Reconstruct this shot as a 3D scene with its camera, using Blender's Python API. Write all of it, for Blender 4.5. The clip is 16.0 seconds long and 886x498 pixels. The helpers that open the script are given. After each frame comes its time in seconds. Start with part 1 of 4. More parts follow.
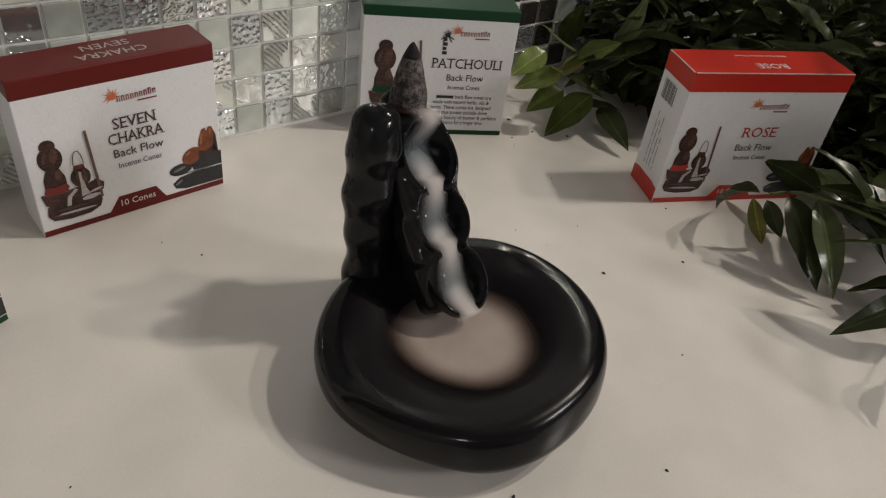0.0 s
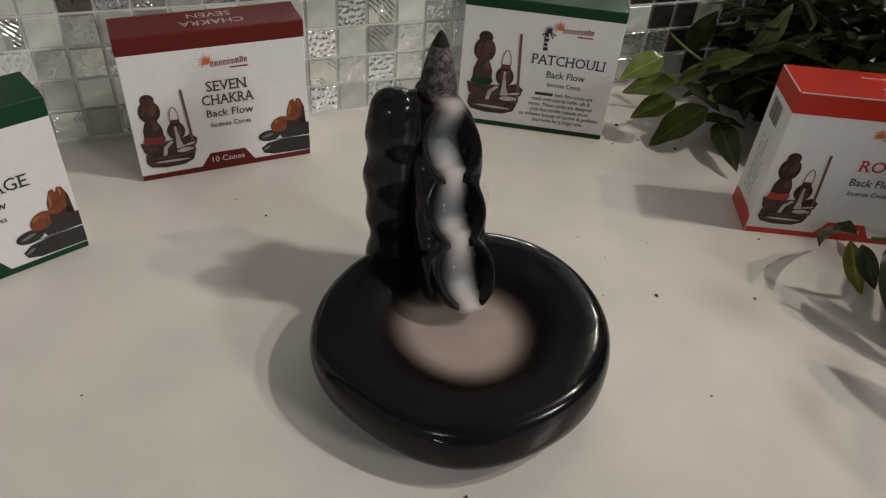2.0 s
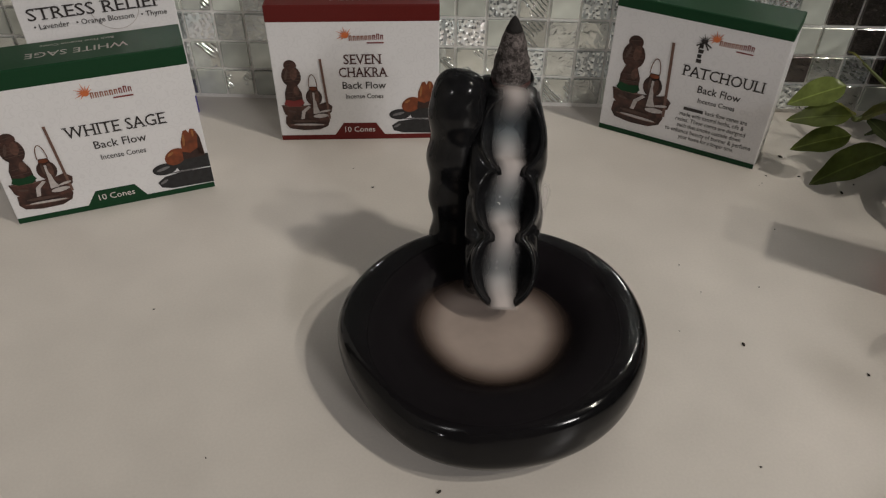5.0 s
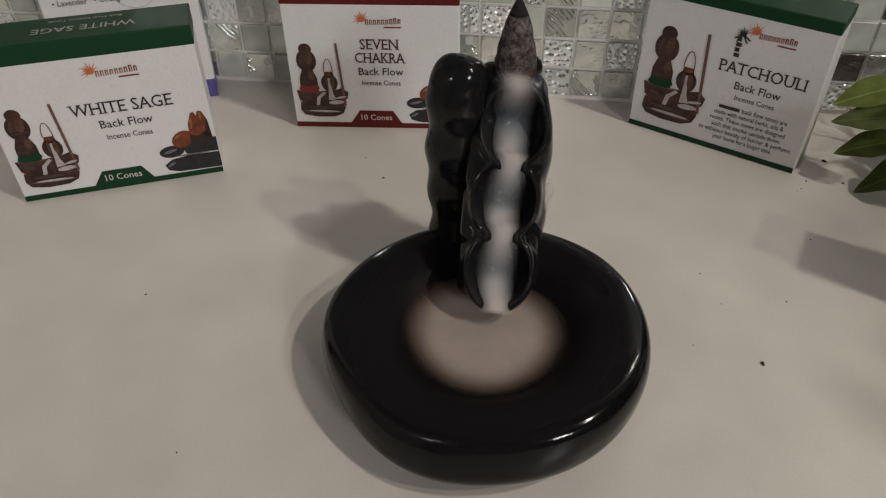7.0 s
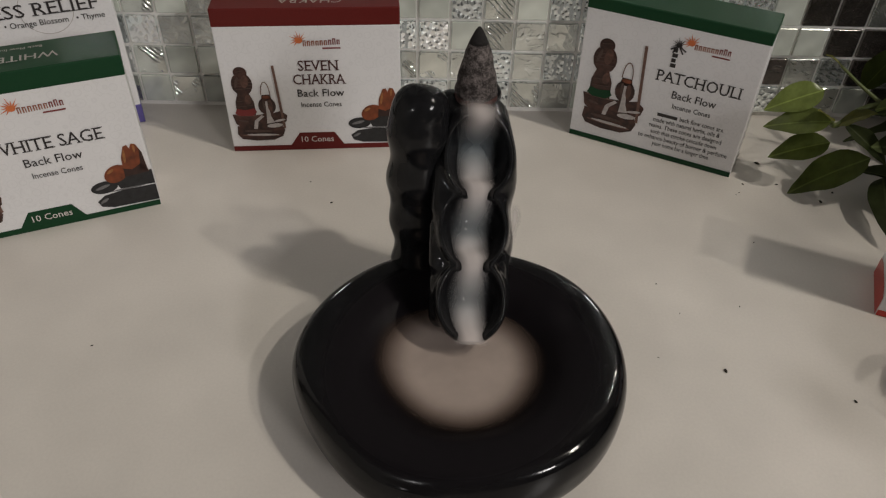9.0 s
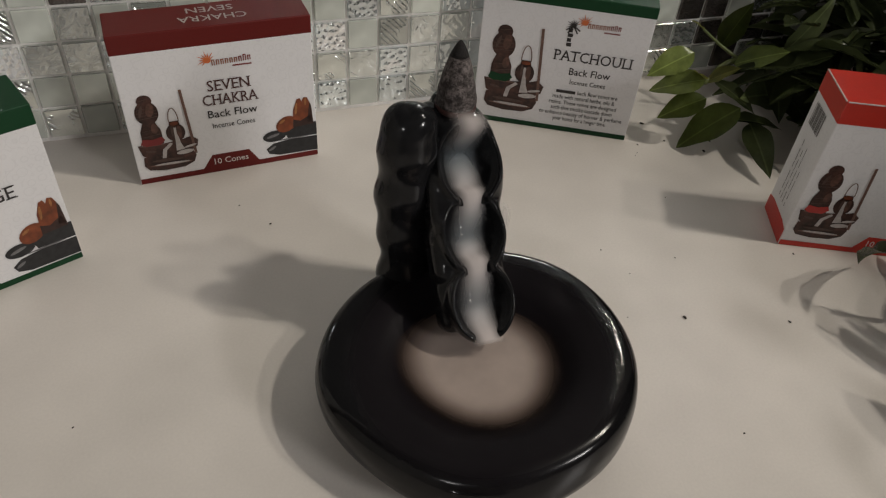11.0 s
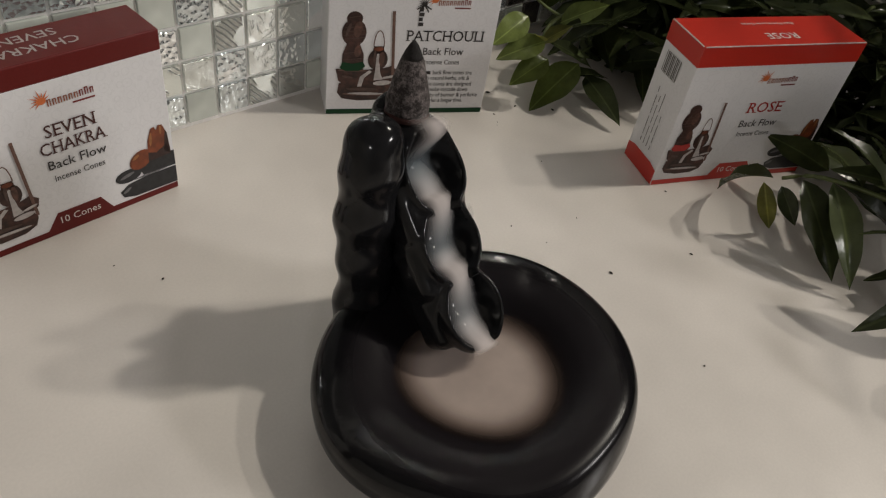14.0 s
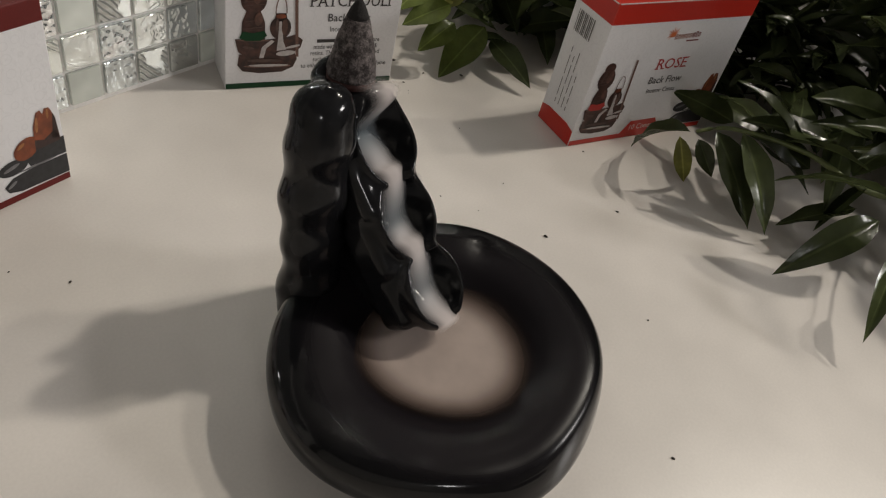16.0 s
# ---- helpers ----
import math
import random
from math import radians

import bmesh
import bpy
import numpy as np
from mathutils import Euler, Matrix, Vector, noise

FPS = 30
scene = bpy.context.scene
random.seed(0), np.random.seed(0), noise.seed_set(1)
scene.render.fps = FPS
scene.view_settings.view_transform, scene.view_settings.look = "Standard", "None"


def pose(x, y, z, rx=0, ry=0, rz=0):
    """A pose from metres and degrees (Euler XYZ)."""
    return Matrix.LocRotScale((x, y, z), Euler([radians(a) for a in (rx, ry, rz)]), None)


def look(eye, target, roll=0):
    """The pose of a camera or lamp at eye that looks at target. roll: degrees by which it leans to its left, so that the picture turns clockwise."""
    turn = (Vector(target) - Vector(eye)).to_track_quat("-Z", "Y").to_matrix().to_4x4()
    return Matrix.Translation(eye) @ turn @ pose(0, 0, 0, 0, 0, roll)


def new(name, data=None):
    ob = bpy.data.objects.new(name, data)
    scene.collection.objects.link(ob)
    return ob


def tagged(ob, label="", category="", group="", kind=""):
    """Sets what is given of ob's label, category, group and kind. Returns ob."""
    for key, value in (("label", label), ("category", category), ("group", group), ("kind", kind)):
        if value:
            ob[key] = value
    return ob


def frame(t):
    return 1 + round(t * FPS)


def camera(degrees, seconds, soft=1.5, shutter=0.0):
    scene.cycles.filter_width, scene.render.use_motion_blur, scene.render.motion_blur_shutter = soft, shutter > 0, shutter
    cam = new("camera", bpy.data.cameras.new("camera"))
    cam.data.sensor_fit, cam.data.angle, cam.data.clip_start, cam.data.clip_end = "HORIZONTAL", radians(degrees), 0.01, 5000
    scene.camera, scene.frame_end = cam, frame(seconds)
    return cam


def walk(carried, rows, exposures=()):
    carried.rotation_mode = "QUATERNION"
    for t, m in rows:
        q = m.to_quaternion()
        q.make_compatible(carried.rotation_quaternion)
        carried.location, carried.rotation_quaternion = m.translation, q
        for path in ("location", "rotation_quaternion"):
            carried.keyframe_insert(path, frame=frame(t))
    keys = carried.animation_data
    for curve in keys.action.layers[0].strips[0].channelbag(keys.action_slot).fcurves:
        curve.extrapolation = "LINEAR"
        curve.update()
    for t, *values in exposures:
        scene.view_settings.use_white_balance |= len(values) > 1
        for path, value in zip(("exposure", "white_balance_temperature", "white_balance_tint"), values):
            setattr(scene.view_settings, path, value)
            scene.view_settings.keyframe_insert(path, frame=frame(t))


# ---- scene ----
cam = camera(61.60, 16.0, soft=1.2)
# seconds, eye, turn; metres and degrees, the dish's middle is the origin
PATH = [
    (0.0, -0.1441, -0.1443, 0.2228, 51.82, -6.45, -35.80),
    (0.5, -0.1329, -0.1567, 0.2243, 51.43, -5.91, -32.01),
    (1.0, -0.1162, -0.1604, 0.2251, 51.00, -5.45, -28.07),
    (1.5, -0.0958, -0.1708, 0.2244, 50.45, -4.48, -22.33),
    (2.0, -0.0819, -0.1777, 0.2270, 50.03, -3.67, -18.50),
    (2.5, -0.0663, -0.1885, 0.2288, 50.14, -3.08, -13.61),
    (3.0, -0.0583, -0.1901, 0.2273, 49.69, -2.82, -9.04),
    (3.5, -0.0436, -0.1885, 0.2235, 49.66, -1.84, -6.02),
    (4.0, -0.0336, -0.1885, 0.2230, 49.23, -1.26, -4.48),
    (4.5, -0.0241, -0.1869, 0.2238, 49.37, -1.19, -1.80),
    (5.0, -0.0103, -0.1895, 0.2191, 50.21, -0.36, 2.54),
    (7.5, 0.0101, -0.1697, 0.2091, 49.63, 0.39, 7.31),
    (8.0, 0.0062, -0.1653, 0.2085, 49.72, -0.14, 5.82),
    (8.5, 0.0038, -0.1607, 0.2101, 49.35, -0.45, 3.41),
    (9.0, -0.0088, -0.1640, 0.2165, 49.33, -1.16, 0.15),
    (11.5, -0.0886, -0.1400, 0.2291, 47.31, -4.41, -22.11),
    (12.0, -0.0990, -0.1304, 0.2279, 47.40, -5.11, -26.46),
    (12.5, -0.1077, -0.1261, 0.2268, 47.22, -5.61, -30.52),
    (13.0, -0.1156, -0.1187, 0.2254, 47.02, -5.68, -34.00),
    (13.5, -0.1248, -0.1073, 0.2238, 47.17, -6.48, -37.37),
    (14.0, -0.1329, -0.0913, 0.2206, 47.48, -7.66, -40.83),
    (14.5, -0.1367, -0.0770, 0.2146, 47.17, -8.93, -44.40),
    (15.0, -0.1399, -0.0693, 0.2074, 46.92, -9.58, -46.45),
    (15.5, -0.1415, -0.0654, 0.2057, 47.22, -10.62, -49.32),
    (16.0, -0.1437, -0.0664, 0.2066, 47.30, -11.05, -51.29),
]
EXPOSURES = [(0.0, 0.20), (2.5, 0.05), (5.0, -0.11), (9.0, -0.08), (11.5, 0.05), (13.5, 0.14), (16.0, 0.22)]
walk(cam, [(r[0], pose(*r[1:])) for r in PATH], EXPOSURES)

# ---------- light ----------
world = bpy.data.worlds.new("room_light")
scene.world = world
world.use_nodes = True
world.node_tree.nodes["Background"].inputs[0].default_value = (0.9, 0.93, 1.0, 1)
world.node_tree.nodes["Background"].inputs[1].default_value = 0.02


def downlight(name, place, target, watts, radius, colour, cone=110):
    data = bpy.data.lights.new(name, "SPOT")
    data.energy, data.shadow_soft_size, data.color = watts, radius, colour
    data.spot_size, data.spot_blend = radians(cone), 0.4
    ob = new(name, data)
    ob.matrix_world = look(place, target)
    return ob


WARM = (1.0, 0.928, 0.81)
downlight("ceiling_spot", (1.00, -0.36, 1.46), (0.1, 0.0, 0.0), 29.5, 0.035, WARM)
downlight("ceiling_spot", (1.28, -0.60, 1.46), (0.1, 0.0, 0.0), 20, 0.035, WARM)


def room_panel(name, place, target, watts, size, colour):
    data = bpy.data.lights.new(name, "AREA")
    data.energy, data.color, data.shape, data.size, data.size_y = watts, colour, "RECTANGLE", *size
    ob = new(name, data)
    ob.matrix_world = look(place, target)
    return ob


# out-of-view panel, placed and tuned to light the box fronts
room_panel("room_lamp", (1.25, -1.65, 0.98), (0.0, 0.1, 0.0), 12.5, (0.36, 0.22), (1.0, 0.965, 0.94))
room_panel("room_lamp", (-0.98, -1.50, 1.15), (0.0, 0.1, 0.0), 2.1, (0.17, 0.035), (1.0, 0.98, 0.97))


# ---------- materials ----------
def material(name, colour, rough=0.5, metal=0.0, grain=0.0, grain_scale=300.0, stain=0.0, stain_scale=30.0, bump=0.0,
             bump_scale=400.0, coat=0.0, spec=0.5, random_tone=0.0, rough_var=0.0):
    """A principled material with fine grain, larger stains and a fine relief, in metres of the object."""
    m = bpy.data.materials.new(name)
    m.use_nodes = True
    nt = m.node_tree
    b = nt.nodes["Principled BSDF"]
    b.inputs["Roughness"].default_value, b.inputs["Metallic"].default_value = rough, metal
    b.inputs["Coat Weight"].default_value, b.inputs["Specular IOR Level"].default_value = coat, spec
    co = nt.nodes.new("ShaderNodeTexCoord")
    col = nt.nodes.new("ShaderNodeRGB")
    col.outputs[0].default_value = (*colour, 1)
    out = col.outputs[0]

    def vary(source, scale, amount, detail):
        tex = nt.nodes.new("ShaderNodeTexNoise")
        tex.inputs["Scale"].default_value, tex.inputs["Detail"].default_value = scale, detail
        nt.links.new(co.outputs["Object"], tex.inputs["Vector"])
        rng = nt.nodes.new("ShaderNodeMapRange")
        rng.inputs["From Min"].default_value, rng.inputs["From Max"].default_value = 0.3, 0.7
        rng.inputs["To Min"].default_value, rng.inputs["To Max"].default_value = 1 - amount, 1 + amount * 0.6
        nt.links.new(tex.outputs["Fac"], rng.inputs["Value"])
        mul = nt.nodes.new("ShaderNodeVectorMath")
        mul.operation = "SCALE"
        nt.links.new(source, mul.inputs[0])
        nt.links.new(rng.outputs[0], mul.inputs["Scale"])
        return mul.outputs[0], tex

    if grain:
        out, _ = vary(out, grain_scale, grain, 4)
    if stain:
        out, _ = vary(out, stain_scale, stain, 2)
    if random_tone:
        info = nt.nodes.new("ShaderNodeObjectInfo")
        rng = nt.nodes.new("ShaderNodeMapRange")
        rng.inputs["To Min"].default_value, rng.inputs["To Max"].default_value = 1 - random_tone, 1 + random_tone
        nt.links.new(info.outputs["Random"], rng.inputs["Value"])
        mul = nt.nodes.new("ShaderNodeVectorMath")
        mul.operation = "SCALE"
        nt.links.new(out, mul.inputs[0])
        nt.links.new(rng.outputs[0], mul.inputs["Scale"])
        out = mul.outputs[0]
    nt.links.new(out, b.inputs["Base Color"])
    if rough_var:
        tex = nt.nodes.new("ShaderNodeTexNoise")
        tex.inputs["Scale"].default_value = stain_scale * 2
        nt.links.new(co.outputs["Object"], tex.inputs["Vector"])
        rng = nt.nodes.new("ShaderNodeMapRange")
        rng.inputs["To Min"].default_value, rng.inputs["To Max"].default_value = rough - rough_var, rough + rough_var
        nt.links.new(tex.outputs["Fac"], rng.inputs["Value"])
        nt.links.new(rng.outputs[0], b.inputs["Roughness"])
    if bump:
        tex = nt.nodes.new("ShaderNodeTexNoise")
        tex.inputs["Scale"].default_value, tex.inputs["Detail"].default_value = bump_scale, 3
        nt.links.new(co.outputs["Object"], tex.inputs["Vector"])
        bm_ = nt.nodes.new("ShaderNodeBump")
        bm_.inputs["Strength"].default_value, bm_.inputs["Distance"].default_value = bump, 0.0004
        nt.links.new(tex.outputs["Fac"], bm_.inputs["Height"])
        nt.links.new(bm_.outputs[0], b.inputs["Normal"])
    return m


# mottling raised partly to suggest soft patches of reflected light on the worktop
COUNTER = material("cream_laminate", (0.715, 0.668, 0.625), 0.32, grain=0.03, grain_scale=900, stain=0.07, stain_scale=24, bump=0.05, bump_scale=700, rough_var=0.06)
PLASTER = material("white_plaster", (0.55, 0.54, 0.51), 0.8, stain=0.05, stain_scale=3)
GREY_INK = material("grey_ink", (0.16, 0.15, 0.15), 0.45, grain=0.2, grain_scale=2000)
GREY_PAINT = material("grey_paint", (0.07, 0.068, 0.064), 0.8, stain=0.05, stain_scale=3)
CEILING_PAINT = material("ceiling_paint", (0.22, 0.217, 0.21), 0.8, stain=0.05, stain_scale=3)
FLOOR = material("brown_floor", (0.16, 0.10, 0.06), 0.5, stain=0.2, stain_scale=4)
GROUT = material("white_grout", (0.90, 0.88, 0.85), 0.75, grain=0.06, grain_scale=900, stain=0.08, stain_scale=40, bump=0.3, bump_scale=1500)
CARD = material("white_card", (0.79, 0.78, 0.795), 0.38, grain=0.015, grain_scale=1500, stain=0.02, stain_scale=60, bump=0.25, bump_scale=420)


def floral_relief(m):
    """Faint printed tracery all over the card."""
    nt = m.node_tree
    b = nt.nodes["Principled BSDF"]
    co = nt.nodes.new("ShaderNodeTexCoord")
    tex = nt.nodes.new("ShaderNodeTexVoronoi")
    tex.inputs["Scale"].default_value, tex.inputs["Randomness"].default_value = 210, 0.6
    nt.links.new(co.outputs["Object"], tex.inputs["Vector"])
    rng = nt.nodes.new("ShaderNodeMapRange")
    rng.inputs["From Min"].default_value, rng.inputs["From Max"].default_value = 0.55, 1.0
    rng.inputs["To Min"].default_value, rng.inputs["To Max"].default_value = 1.0, 0.955
    mul, ring = nt.nodes.new("ShaderNodeMath"), nt.nodes.new("ShaderNodeMath")
    mul.operation, ring.operation = "MULTIPLY", "SINE"
    mul.inputs[1].default_value = 19.0
    nt.links.new(tex.outputs["Distance"], mul.inputs[0])
    nt.links.new(mul.outputs[0], ring.inputs[0])
    nt.links.new(ring.outputs[0], rng.inputs["Value"])
    mul = nt.nodes.new("ShaderNodeVectorMath")
    mul.operation = "SCALE"
    nt.links.new(b.inputs["Base Color"].links[0].from_socket, mul.inputs[0])
    nt.links.new(rng.outputs[0], mul.inputs["Scale"])
    nt.links.new(mul.outputs[0], b.inputs["Base Color"])


floral_relief(CARD)
MAROON = material("maroon_print", (0.125, 0.013, 0.011), 0.42, spec=0.25, grain=0.06, grain_scale=1200, bump=0.08, bump_scale=500)
GREEN = material("green_print", (0.007, 0.048, 0.018), 0.42, spec=0.22, grain=0.06, grain_scale=1200, bump=0.08, bump_scale=500)
RED = material("red_print", (0.53, 0.026, 0.014), 0.3, grain=0.05, grain_scale=1200, bump=0.08, bump_scale=500)
VIOLET = material("violet_print", (0.10, 0.08, 0.30), 0.35, grain=0.05, grain_scale=1200)
INK = material("black_ink", (0.03, 0.025, 0.025), 0.45, grain=0.1, grain_scale=2000)
TITLE_INK = material("brown_black_ink", (0.07, 0.022, 0.020), 0.45, grain=0.1, grain_scale=2000)
ROSE_INK = material("rose_red_ink", (0.42, 0.03, 0.025), 0.45, grain=0.1, grain_scale=2000)
MARK_INK = material("red_brown_ink", (0.30, 0.09, 0.045), 0.45, grain=0.1, grain_scale=2000)
RED_INK = material("dark_red_ink", (0.20, 0.02, 0.02), 0.45, grain=0.1, grain_scale=2000)
ORANGE_INK = material("orange_ink", (0.62, 0.16, 0.05), 0.45, grain=0.1, grain_scale=2000)
BROWN_INK = material("brown_print", (0.058, 0.022, 0.016), 0.4, grain=0.6, grain_scale=420, stain=0.6, stain_scale=130)
AMBER_INK = material("amber_print", (0.20, 0.046, 0.014), 0.4, grain=0.3, grain_scale=400, stain=0.4, stain_scale=150)
TAN_INK = material("tan_print", (0.16, 0.085, 0.065), 0.4, grain=0.3, grain_scale=900)
STONE_INK = material("dark_stone_print", (0.018, 0.018, 0.020), 0.4, grain=0.5, grain_scale=400)
SHINE_INK = material("grey_shine_print", (0.17, 0.165, 0.17), 0.4, grain=0.3, grain_scale=600)
LIGHT_INK = material("light_brown_print", (0.105, 0.048, 0.034), 0.4, grain=0.5, grain_scale=500)
LINE_INK = material("brown_line_print", (0.085, 0.048, 0.038), 0.4, grain=0.3, grain_scale=900)
DEEP_INK = material("deep_brown_print", (0.035, 0.012, 0.008), 0.4, grain=0.4, grain_scale=500)
GOLD_INK = material("gold_print", (0.34, 0.14, 0.045), 0.4, grain=0.3, grain_scale=500)
PALE_INK = material("pale_grey_print", (0.50, 0.46, 0.45), 0.4, grain=0.2, grain_scale=500)
LID_INK = material("dull_silver_ink", (0.42, 0.38, 0.36), 0.4, grain=0.1, grain_scale=2000)
WHITE_INK = material("white_ink", (0.72, 0.66, 0.64), 0.4, grain=0.05, grain_scale=2000)
GLAZE = material("black_glaze", (0.0100, 0.0100, 0.0112), 0.13, grain=0.2, grain_scale=300, coat=0.0, spec=0.25, bump=0.03, bump_scale=150)
SATIN = material("black_satin_glaze", (0.0056, 0.0054, 0.0062), 0.25, grain=0.25, grain_scale=260, spec=0.4, bump=0.10, bump_scale=420)


def dull_lit_middle(m):
    """The dish's upper face is duller than its shoulder, and its colour holds more light."""
    nt = m.node_tree
    co = nt.nodes.new("ShaderNodeTexCoord")
    flat = nt.nodes.new("ShaderNodeVectorMath")
    flat.operation = "MULTIPLY"
    flat.inputs[1].default_value = (1, 1, 0)
    ln = nt.nodes.new("ShaderNodeVectorMath")
    ln.operation = "LENGTH"
    rng = nt.nodes.new("ShaderNodeMapRange")
    rng.inputs["From Min"].default_value, rng.inputs["From Max"].default_value = 0.0405, 0.0485
    rng.inputs["To Min"].default_value, rng.inputs["To Max"].default_value = 0.46, 0.10
    nt.links.new(co.outputs["Object"], flat.inputs[0])
    nt.links.new(flat.outputs[0], ln.inputs[0])
    nt.links.new(ln.outputs["Value"], rng.inputs["Value"])
    nt.links.new(rng.outputs[0], nt.nodes["Principled BSDF"].inputs["Roughness"])
    gloss = nt.nodes.new("ShaderNodeMapRange")
    gloss.inputs["From Min"].default_value, gloss.inputs["From Max"].default_value = 0.0415, 0.0495
    gloss.inputs["To Min"].default_value, gloss.inputs["To Max"].default_value = 0.10, 0.32
    nt.links.new(ln.outputs["Value"], gloss.inputs["Value"])
    nt.links.new(gloss.outputs[0], nt.nodes["Principled BSDF"].inputs["Specular IOR Level"])
    # light put into the colour: upper face paler than shoulder and side
    lit_top_mix = nt.nodes.new("ShaderNodeMix")
    lit_top_mix.data_type = "RGBA"
    lit_top_mix.inputs["B"].default_value = (0.0094, 0.0077, 0.0094, 1)
    cover = nt.nodes.new("ShaderNodeMapRange")
    cover.inputs["From Min"].default_value, cover.inputs["From Max"].default_value = 0.0495, 0.0420
    nt.links.new(ln.outputs["Value"], cover.inputs["Value"])
    nt.links.new(cover.outputs[0], lit_top_mix.inputs["Factor"])
    base = nt.nodes["Principled BSDF"].inputs["Base Color"]
    if base.links:
        nt.links.new(base.links[0].from_socket, lit_top_mix.inputs["A"])
    nt.links.new(lit_top_mix.outputs["Result"], base)


dull_lit_middle(SATIN)
STEM = material("green_stem", (0.10, 0.12, 0.035), 0.5, grain=0.2, grain_scale=300)
CRUMB = material("dark_crumb", (0.03, 0.022, 0.016), 0.8, grain=0.3, grain_scale=2000)


def leaf_material(name, colour, veins=True, **more):
    """Glossy leaf blade, paler along the midrib, letting some light through."""
    m = material(name, colour, 0.24, spec=0.5, bump=0.3, **more)
    nt = m.node_tree
    b = nt.nodes["Principled BSDF"]
    colour_out = b.inputs["Base Color"].links[0].from_socket
    if veins:
        co, split = nt.nodes.new("ShaderNodeTexCoord"), nt.nodes.new("ShaderNodeSeparateXYZ")
        nt.links.new(co.outputs["Object"], split.inputs[0])
        side, rib = nt.nodes.new("ShaderNodeMath"), nt.nodes.new("ShaderNodeMapRange")
        side.operation = "ABSOLUTE"
        rib.inputs["From Min"].default_value, rib.inputs["From Max"].default_value = 0.004, 0.016
        rib.inputs["To Min"].default_value, rib.inputs["To Max"].default_value = 1.7, 1.0
        nt.links.new(split.outputs["Y"], side.inputs[0])
        nt.links.new(side.outputs[0], rib.inputs["Value"])
        mul = nt.nodes.new("ShaderNodeVectorMath")
        mul.operation = "SCALE"
        nt.links.new(colour_out, mul.inputs[0])
        nt.links.new(rib.outputs[0], mul.inputs["Scale"])
        nt.links.new(mul.outputs[0], b.inputs["Base Color"])
        colour_out = mul.outputs[0]
    glow, mix = nt.nodes.new("ShaderNodeBsdfTranslucent"), nt.nodes.new("ShaderNodeMixShader")
    mix.inputs[0].default_value = 0.22
    nt.links.new(colour_out, glow.inputs["Color"])
    nt.links.new(b.outputs[0], mix.inputs[1])
    nt.links.new(glow.outputs[0], mix.inputs[2])
    nt.links.new(mix.outputs[0], nt.nodes["Material Output"].inputs["Surface"])
    return m


BLADE = dict(grain=0.12, grain_scale=14, stain=0.2, stain_scale=3, bump_scale=12, random_tone=0.3)
LEAF = leaf_material("green_leaf", (0.078, 0.095, 0.040), **BLADE)
# copy of the leaf green, lifted in tone for leaves standing in shade
LEAF_MASS = leaf_material("shade_lifted_leaf", (0.094, 0.116, 0.049), False, grain=0.2, grain_scale=120, stain=0.5, stain_scale=18, bump_scale=160)
LEAF_FRESH = leaf_material("fresh_green_leaf", (0.145, 0.180, 0.050), **BLADE)
LEAF_PALE = leaf_material("pale_green_leaf", (0.24, 0.24, 0.065), **BLADE)


def ash_material():
    m = material("grey_ash", (0.20, 0.18, 0.17), 0.9, grain=0.25, grain_scale=1500, bump=0.8, bump_scale=1400)
    nt = m.node_tree
    b = nt.nodes["Principled BSDF"]
    co = nt.nodes.new("ShaderNodeTexCoord")
    tex = nt.nodes.new("ShaderNodeTexNoise")
    tex.inputs["Scale"].default_value, tex.inputs["Detail"].default_value, tex.inputs["Roughness"].default_value = 420, 9, 0.85
    ramp = nt.nodes.new("ShaderNodeValToRGB")
    ramp.color_ramp.elements[0].position, ramp.color_ramp.elements[1].position = 0.45, 0.70
    ramp.color_ramp.elements[0].color, ramp.color_ramp.elements[1].color = (0.020, 0.015, 0.014, 1), (0.28, 0.24, 0.235, 1)
    nt.links.new(co.outputs["Object"], tex.inputs["Vector"])
    nt.links.new(tex.outputs["Fac"], ramp.inputs["Fac"])
    nt.links.new(ramp.outputs["Color"], b.inputs["Base Color"])
    return m


ASH = ash_material()
CHAR = material("black_char", (0.012, 0.010, 0.010), 0.9, grain=0.4, grain_scale=1500, bump=0.6, bump_scale=1500)
CONE_BROWN = material("red_brown_incense", (0.05, 0.014, 0.011), 0.8, grain=0.3, grain_scale=1500, bump=0.5, bump_scale=1500)


